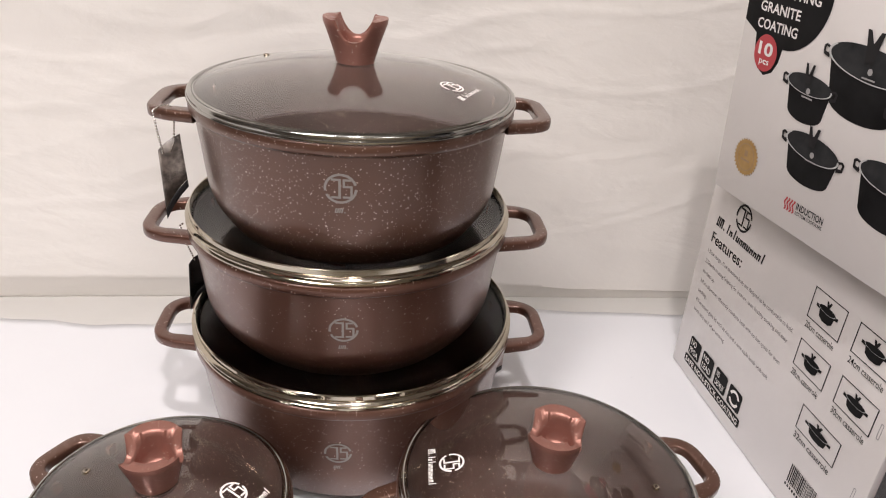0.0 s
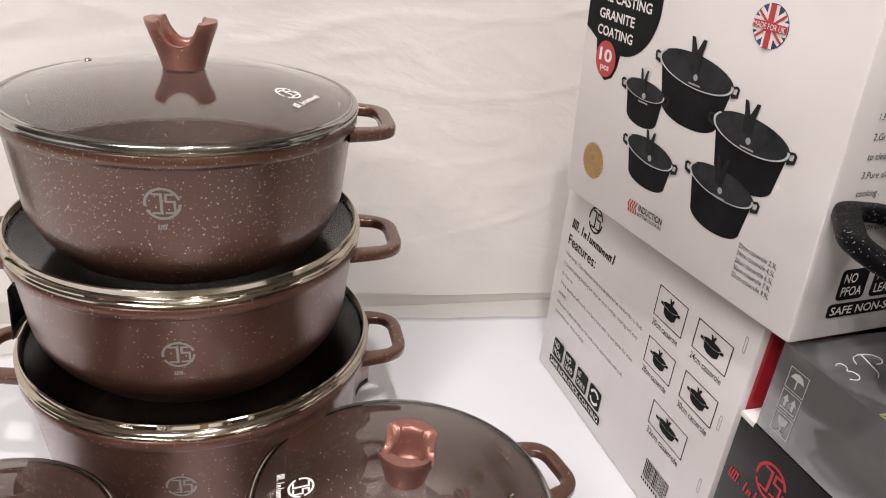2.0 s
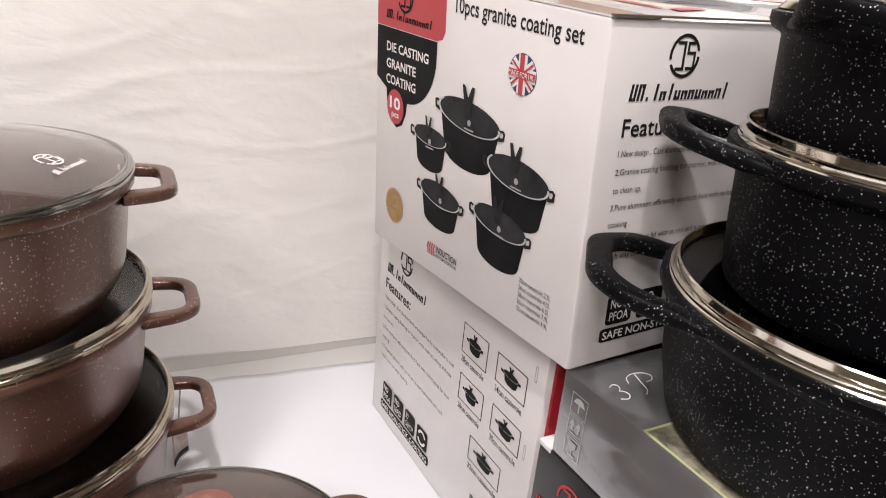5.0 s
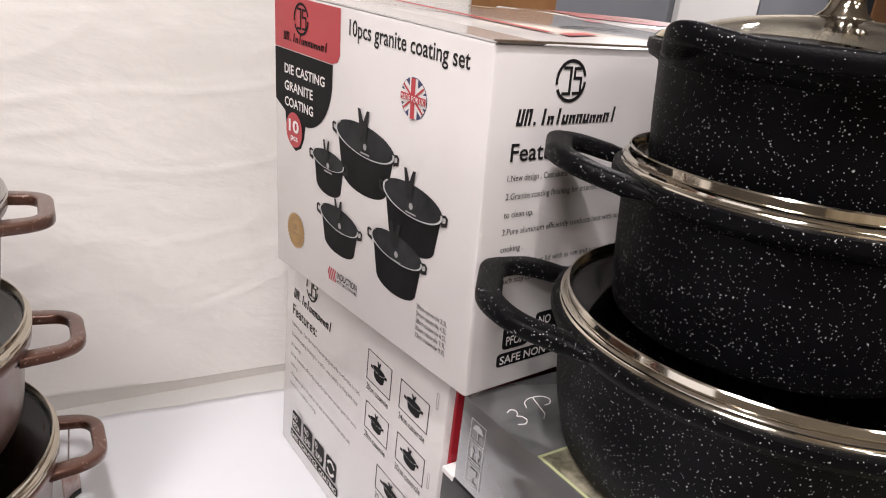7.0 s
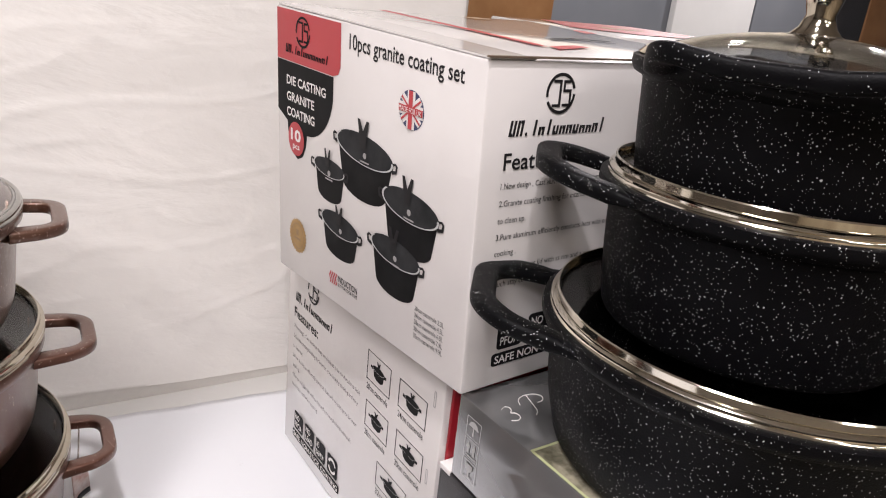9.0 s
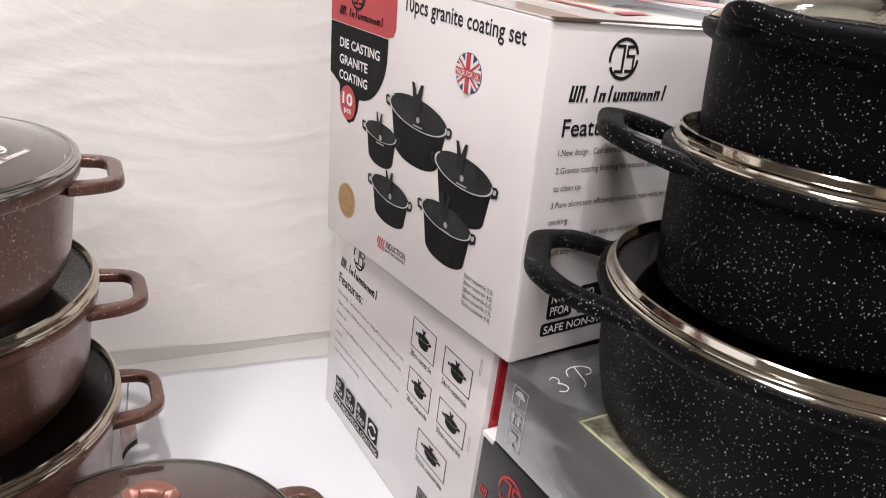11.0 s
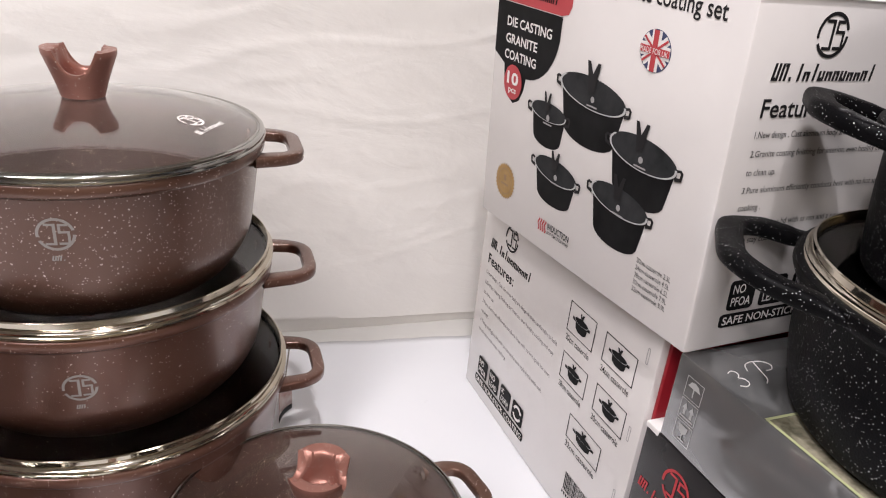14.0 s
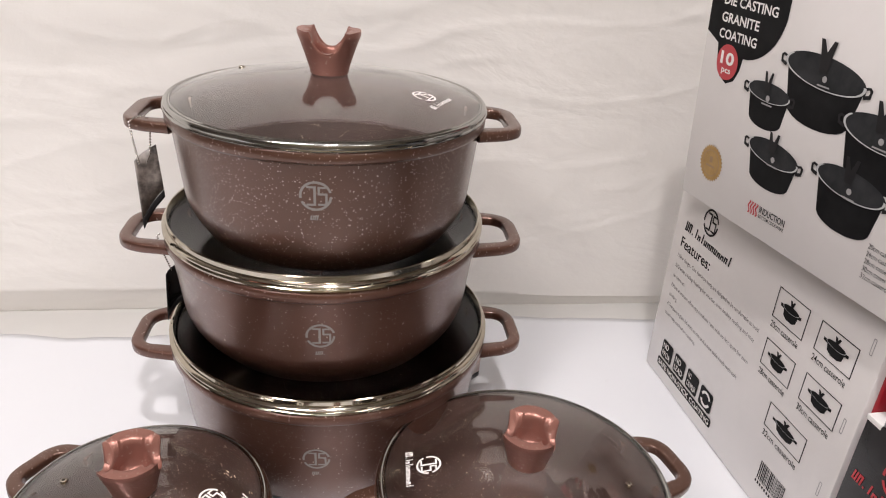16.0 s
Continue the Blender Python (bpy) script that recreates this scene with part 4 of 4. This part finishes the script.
    printed("top_dark_print", bm, INK_SOFT, ob)
    bm = bmesh.new()
    shape(bm, [(0.63, 0.90), (0.70, 0.88), (0.76, 0.91), (0.72, 0.95), (0.65, 0.94)], top, 0.0014)
    printed("top_tan_print", bm, KRAFT, ob)
    for v0, v1, lift, mat in ((-0.006, 0.004, 0.0014, KRAFT_EDGE), (-0.006, 0.30, 0.0046, CARTON)):
        flap = bmesh.new()
        shape(flap, [(-0.002, v0), (1.0, v0), (1.0, v1), (-0.002, v1)], top, lift) if mat is KRAFT_EDGE else shape(flap, [(0.004, 0.0), (0.13, 0.0), (0.13, 0.99), (0.004, 0.99)], top, 0.0016)
        f = printed("flap", flap, mat, ob, "raw corrugated flap edge" if mat is KRAFT_EDGE else "")
        f.modifiers.new("thickness", "SOLIDIFY").thickness = 0.0014
    return ob


upper_carton()


def hind_carton():
    ob = thing("white_carton", "tall white carton with a red printed lid behind the others", "carton", pose(0, 0, 0), "white cookware cartons")
    lo = [(0.815, 0.855, TABLE), (0.822, 0.60, TABLE), (1.115, 0.605, TABLE), (1.11, 0.86, TABLE)]
    hi = [(0.815, 0.855, 0.5400), (0.822, 0.60, 0.5370), (1.115, 0.605, 0.5385), (1.11, 0.86, 0.5415)]
    part("box", carton_bm(lo, hi, 0.003), CARTON, ob, "", True, 25)
    top = bilinear(hi[1], hi[2], hi[3], hi[0])
    bm = bmesh.new()
    shape(bm, [(0.06, 0.40), (0.30, 0.18), (0.80, 0.16), (0.97, 0.30), (0.97, 0.92), (0.30, 0.96)], top, 0.0010)
    printed("top_red_print", bm, INK_RED, ob, "red field printed on the lid")
    bm = bmesh.new()
    shape(bm, [(0.36, 0.50), (0.62, 0.46), (0.66, 0.54), (0.40, 0.60)], top, 0.0014)
    printed("top_gold_print", bm, INK_GOLD, ob)
    return ob


hind_carton()


def grey_carton():
    ob = thing("grey_carton", "flat dark grey glossy carton carrying black pots", "carton", pose(0, 0, 0))
    x0, x1, y0, y1, z0, z1 = 0.456, 0.815, -0.02, 0.366, 0.1795, 0.2580
    part("box", box_bm(x0, x1, y0, y1, z0, z1, 0.0015), GREYBOX, ob, "", True, 25)

    def top(u, v, lift):
        return Vector((u, v, z1 + lift))

    def side(u, v, lift):
        return Vector((x0 - lift, u, v))
    bm = bmesh.new()
    shape(bm, [(x0 + 0.001, 0.276), (x0 + 0.001, y0), (x1, y0), (x1, 0.272)], top, 0.0003)
    printed("photo_print", bm, MOSS, ob, "mossy green photograph printed on the lid")
    bm = bmesh.new()
    shape(bm, [(x0 + 0.001, 0.276), (x1, 0.272), (x1, 0.2742), (x0 + 0.001, 0.2785)], top, 0.0006)
    shape(bm, [(x0 + 0.0005, y0), (x0 + 0.003, y0), (x0 + 0.003, 0.277), (x0 + 0.0005, 0.277)], top, 0.0006)
    printed("lime_border", bm, LIME, ob)
    three = [(0.4715, 0.331), (0.476, 0.3335), (0.4795, 0.331), (0.4785, 0.3265), (0.4745, 0.3240), (0.4790, 0.3225), (0.4800, 0.3165), (0.4745, 0.3125), (0.4690, 0.3150)]
    pee = [(0.4900, 0.3300), (0.4930, 0.3370), (0.5010, 0.3405), (0.5120, 0.3390), (0.5170, 0.3330), (0.5120, 0.3270), (0.5060, 0.3270)]
    stem = [(0.5040, 0.3390), (0.5010, 0.3280), (0.4980, 0.3170), (0.4930, 0.3130)]
    for stroke in (three, pee, stem):
        pts = rounded(stroke, 0.004, 4)
        m = part("handwriting", tube([(x, y, z1 + 0.0005) for x, y in pts], 0.00042, 6), INK_WHITE, ob, "white handwritten mark")
    for k, v in enumerate((0.2365, 0.2165, 0.1965)):
        bm = bmesh.new()
        u0, u1, v0, v1, w = 0.3335, 0.3525, v - 0.0092, v + 0.0092, 0.0006
        for a in ((u0, v0, u1, v0 + w), (u0, v1 - w, u1, v1), (u0, v0 + w, u0 + w, v1 - w), (u1 - w, v0 + w, u1, v1 - w)):
            shape(bm, rect(*a), side, 0.0004)
        m = 0.343
        if k == 0:
            shape(bm, [(m - 0.007, v + 0.001), (m - 0.004, v + 0.0055), (m, v + 0.0068), (m + 0.004, v + 0.0055), (m + 0.007, v + 0.001)], side)
            shape(bm, rect(m - 0.0006, v - 0.0065, m + 0.0006, v + 0.001), side)
        elif k == 1:
            for s in (-0.0038, 0.0038):
                shape(bm, [(m + s - 0.003, v + 0.001), (m + s, v + 0.0065), (m + s + 0.003, v + 0.001)], side)
                shape(bm, rect(m + s - 0.0012, v - 0.0045, m + s + 0.0012, v + 0.001), side)
            shape(bm, rect(m - 0.0075, v - 0.007, m + 0.0075, v - 0.0056), side)
        else:
            shape(bm, [(m - 0.005, v + 0.0065), (m + 0.005, v + 0.0065), (m + 0.0042, v + 0.001), (m + 0.001, v - 0.001), (m - 0.001, v - 0.001), (m - 0.0042, v + 0.001)], side)
            shape(bm, rect(m - 0.0006, v - 0.006, m + 0.0006, v - 0.001), side)
            shape(bm, rect(m - 0.004, v - 0.0072, m + 0.004, v - 0.006), side)
        printed("handling_symbol", bm, INK_SILVER, ob)
    return ob


grey_carton()


def black_carton():
    ob = thing("black_carton", "black glossy carton with a red emblem under the grey one", "carton", pose(0, 0, 0))
    x0, z1 = 0.4565, 0.1780
    part("box", box_bm(x0, 0.81, -0.02, 0.3825, TABLE, z1, 0.0015), BLACKBOX, ob, "", True, 25)

    def side(u, v, lift):
        return Vector((x0 - lift, u, v))
    flip = lambda u, v, lf: side(0.334 - u, 0.146 + v, lf)
    printed("emblem", emblem(flip, 0, 0, 0.0165), INK_RED, ob, "red round printed emblem")
    printed("wordmark", wordmark(flip, 0.020 - 0.062, -0.030, 0.040, -0.019), INK_RED, ob)
    lip = box_bm(x0 - 0.0006, x0 + 0.03, 0.367, 0.3830, z1 - 0.004, z1 + 0.0012, 0.0006)
    part("torn_flap", lip, INK_WHITE, ob, "white torn flap edge", True, 25)
    return ob


black_carton()
tagged(link_mesh("red_carton", box_bm(0.4645, 0.80, 0.3842, 0.3880, TABLE, 0.253, 0.0006), REDBOX, True, 25), "deep red thin carton squeezed between the boxes", "carton")


# ---- black cookware on the grey carton ----
def wing_handle(rim, height, reach, half, rise, wide=0.0092, thick=0.0064):
    """A flat band that leaves the rim in a long taper, swings out and lifts a little."""
    spread = math.asin(min(0.9, half / rim))
    far = rim + reach - 0.010
    marks = []
    for k, r in ((1.40, rim + 0.000), (1.15, rim + 0.003), (0.92, rim + 0.010)):
        marks.append((r * math.cos(spread * k), r * math.sin(spread * k)))
    marks += [(rim + reach * 0.50, half * 0.90), (far, half * 0.52)]
    line = rounded([(x, -y) for x, y in marks] + marks[::-1], 0.036, 9)
    pts = [Vector((x, y, 0)) for x, y in line]
    last = len(pts) - 1
    path = []
    for i, p in enumerate(pts):
        d = (pts[min(i + 1, last)] - pts[max(i - 1, 0)]).normalized()
        out = max(0.0, min(1.0, (p.length - rim) / reach))
        end = min(1.0, min(i, last - i) / (last * 0.22))
        size = 0.35 + 0.65 * end
        path.append((p + Vector((0, 0, height - 0.0075 + rise * out ** 1.2)), Vector((d.y, -d.x, 0.10 * out)) * size, Vector((0, 0, size))))
    return sweep(path, superellipse(wide, thick, 3.2, 18))


def black_pot(at, rim, height, base, turn, label, reach=0.062, rise=0.03, half=0.052, handles=True):
    pot = thing("black_casserole", label, "casserole pot", at @ pose(0, 0, 0, 0, 0, turn), "black casserole set")
    outer = rounded([(0.0, 0.0), (base * 0.9, 0.0), (base, 0.004), (rim - 0.006, height * 0.40), (rim - 0.003, height - 0.016)], 0.02, 7)
    edge = [(rim - 0.002, height - 0.014), (rim + 0.004, height - 0.011), (rim + 0.0065, height - 0.006), (rim + 0.006, height - 0.001), (rim + 0.003, height), (rim - 0.002, height - 0.001)]
    inner = rounded([(rim - 0.0025, height - 0.003), (rim - 0.011, height * 0.4), (base - 0.006, 0.010), (base * 0.8, 0.006), (0.0, 0.006)], 0.026, 6)
    part("body", lathe(outer + edge, 128), BLACK, pot, "", True, 50)
    part("lining", lathe(edge[-1:] + inner, 128), BLACK_LINING, pot, "plain black lining", True, 50)
    if handles:
        for a in (0, 180):
            h = part("handle", wing_handle(rim, height, reach, half, rise), BLACK, pot, "", True, 60)
            h.matrix_local = pose(0, 0, 0, 0, 0, a)
    return pot


black_pot(pose(0.590, 0.2105, 0.2585), 0.1450, 0.1080, 0.128, 140.0, "large black speckled casserole on the grey carton", 0.060, 0.012, 0.060)
glass_lid(pose(0.590, 0.2105, 0.3715), 0.1420, "upturned glass lid with broad steel rim on the black casserole", 0, True, knob_mat=BLACK)
black_pot(pose(0.600, 0.228, 0.3575), 0.1140, 0.1030, 0.103, 138.0, "middle black speckled casserole resting on an upturned lid", 0.054, 0.014, 0.050)
glass_lid(pose(0.600, 0.228, 0.4660), 0.1110, "upturned glass lid with broad steel rim on a black casserole", 0, True, knob_mat=BLACK)
black_pot(pose(0.602, 0.230, 0.4500), 0.1060, 0.0920, 0.096, 205.0, "small lidded black speckled casserole topping the stack", 0.028, 0.014, 0.072)


def top_glass_lid():
    ob = thing("glass_lid", "clear glass lid with a chromed knob on the topmost black pot", "pot lid", pose(0.602, 0.230, 0.5400), "glass lids")
    r = 0.106
    up = lid_profile(r)
    down = [(a, b - 0.0038) for a, b in up]
    g = part("glass", lathe(up + [(0.0, 0.0259), (0.0, 0.0221)] + down[::-1] + [up[0]], 128), GLASS, ob, "clear domed glass", True, 60)
    g.visible_shadow = False
    part("steel_rim", lathe([(r - 0.0035, 0.0062), (r - 0.001, 0.007), (r + 0.001, 0.005), (r + 0.003, 0.003), (r + 0.001, 0.0), (r - 0.001, -0.003), (r - 0.003, 0.001), (r - 0.0035, 0.0062)], 128), STEEL_WARM_REFLECT, ob, "polished steel rim")
    k = part("knob", lathe([(0.0, 0.0), (0.017, 0.0), (0.019, 0.003), (0.012, 0.010), (0.009, 0.018), (0.012, 0.030), (0.017, 0.042), (0.018, 0.050), (0.014, 0.056), (0.0, 0.058)], 32), STEEL_WARM_REFLECT, ob, "chromed knob")
    k.matrix_local = pose(0, 0, 0.0195)
    v = part("vent", lathe([(0.0016, 0.001), (0.0018, 0.0022), (0.0036, 0.0026), (0.0046, 0.0014), (0.0048, -0.0004)], 24), STEEL_WARM_REFLECT, ob, "small steel vent eyelet")
    v.matrix_local = pose(-0.066, -0.045, 0.0172)


top_glass_lid()


# ---- small things ----
def hang_tag(label, corners, chain, mat, stripe):
    """A thin curved card (top-left, top-right, foot-right, foot-left) on a bead chain."""
    base = Vector(chain[0])
    ob = thing("hang_tag", label, "swing tag", Matrix.Translation(base), "swing tags")
    pts = [Vector(p) for p in chain]
    bead_mesh = None
    for a, b in zip(pts, pts[1:]):
        count = max(1, round((b - a).length / 0.0026))
        for i in range(count):
            if bead_mesh is None:
                bm = bmesh.new()
                bmesh.ops.create_icosphere(bm, subdivisions=2, radius=0.00105)
                bead = part("bead", bm, BEAD, ob)
                bead_mesh = bead.data
            else:
                bead = new("bead", bead_mesh)
                bead.parent = ob
            bead.location = a.lerp(b, i / count) - base
    tl, tr, br, bl = (Vector(p) - base for p in corners)
    out = (tr - tl).cross(bl - tl).normalized()

    def at(u, v, lift):
        return tl.lerp(tr, u).lerp(bl.lerp(br, u), v) + out * (0.003 * math.sin(math.pi * u) + lift)
    for name, v0, v1, m in (("card", 0.0, 0.85, mat), ("foot_stripe", 0.86, 1.0, stripe)):
        bm = bmesh.new()
        rows = [[bm.verts.new(at(i / 8, v0 + (v1 - v0) * j / 3, 0)) for i in range(9)] for j in range(4)]
        for a, b in zip(rows, rows[1:]):
            for i in range(8):
                bm.faces.new((a[i], a[i + 1], b[i + 1], b[i]))
        card = part(name, bm, m, ob)
        card.modifiers.new("thickness", "SOLIDIFY").thickness = 0.0006
    return ob


TAGPRINT = mottled("patterned_grey_card", (0.035, 0.030, 0.028), (0.30, 0.26, 0.235), 130.0, 0.3, 0.0, 0.0, None, 0.1, 6.0)
FLORAL = mottled("floral_card_print", (0.62, 0.57, 0.54), (0.42, 0.22, 0.18), 85.0, 0.3, 0.0, 0.0, None, 0.1, 3.0)
hang_tag("grey printed swing tag on a bead chain, hung from a handle", ((-0.138, 0.612, 0.318), (-0.121, 0.624, 0.329), (-0.118, 0.624, 0.280), (-0.137, 0.612, 0.254)),
         ((-0.134, 0.611, 0.316), (-0.1360, 0.608, 0.338), (-0.1372, 0.607, 0.3540), (-0.1335, 0.612, 0.3562), (-0.1270, 0.618, 0.3560), (-0.1235, 0.621, 0.3520), (-0.1235, 0.621, 0.345), (-0.126, 0.620, 0.322), (-0.130, 0.617, 0.313)), TAGPRINT, INK)
hang_tag("black swing tag on a bead chain beside the middle casserole", ((-0.132, 0.655, 0.184), (-0.119, 0.668, 0.191), (-0.118, 0.668, 0.150), (-0.135, 0.655, 0.131)),
         ((-0.127, 0.661, 0.186), (-0.133, 0.661, 0.205), (-0.137, 0.661, 0.224), (-0.133, 0.664, 0.226)), BLACKBOX, INK)
hang_tag("floral swing tag on a bead chain leaning on the pot", ((0.198, 0.690, 0.054), (0.216, 0.702, 0.050), (0.219, 0.716, -0.007), (0.200, 0.694, -0.0095)),
         ((0.207, 0.696, 0.050), (0.208, 0.690, 0.075), (0.209, 0.684, 0.100)), FLORAL, INK)
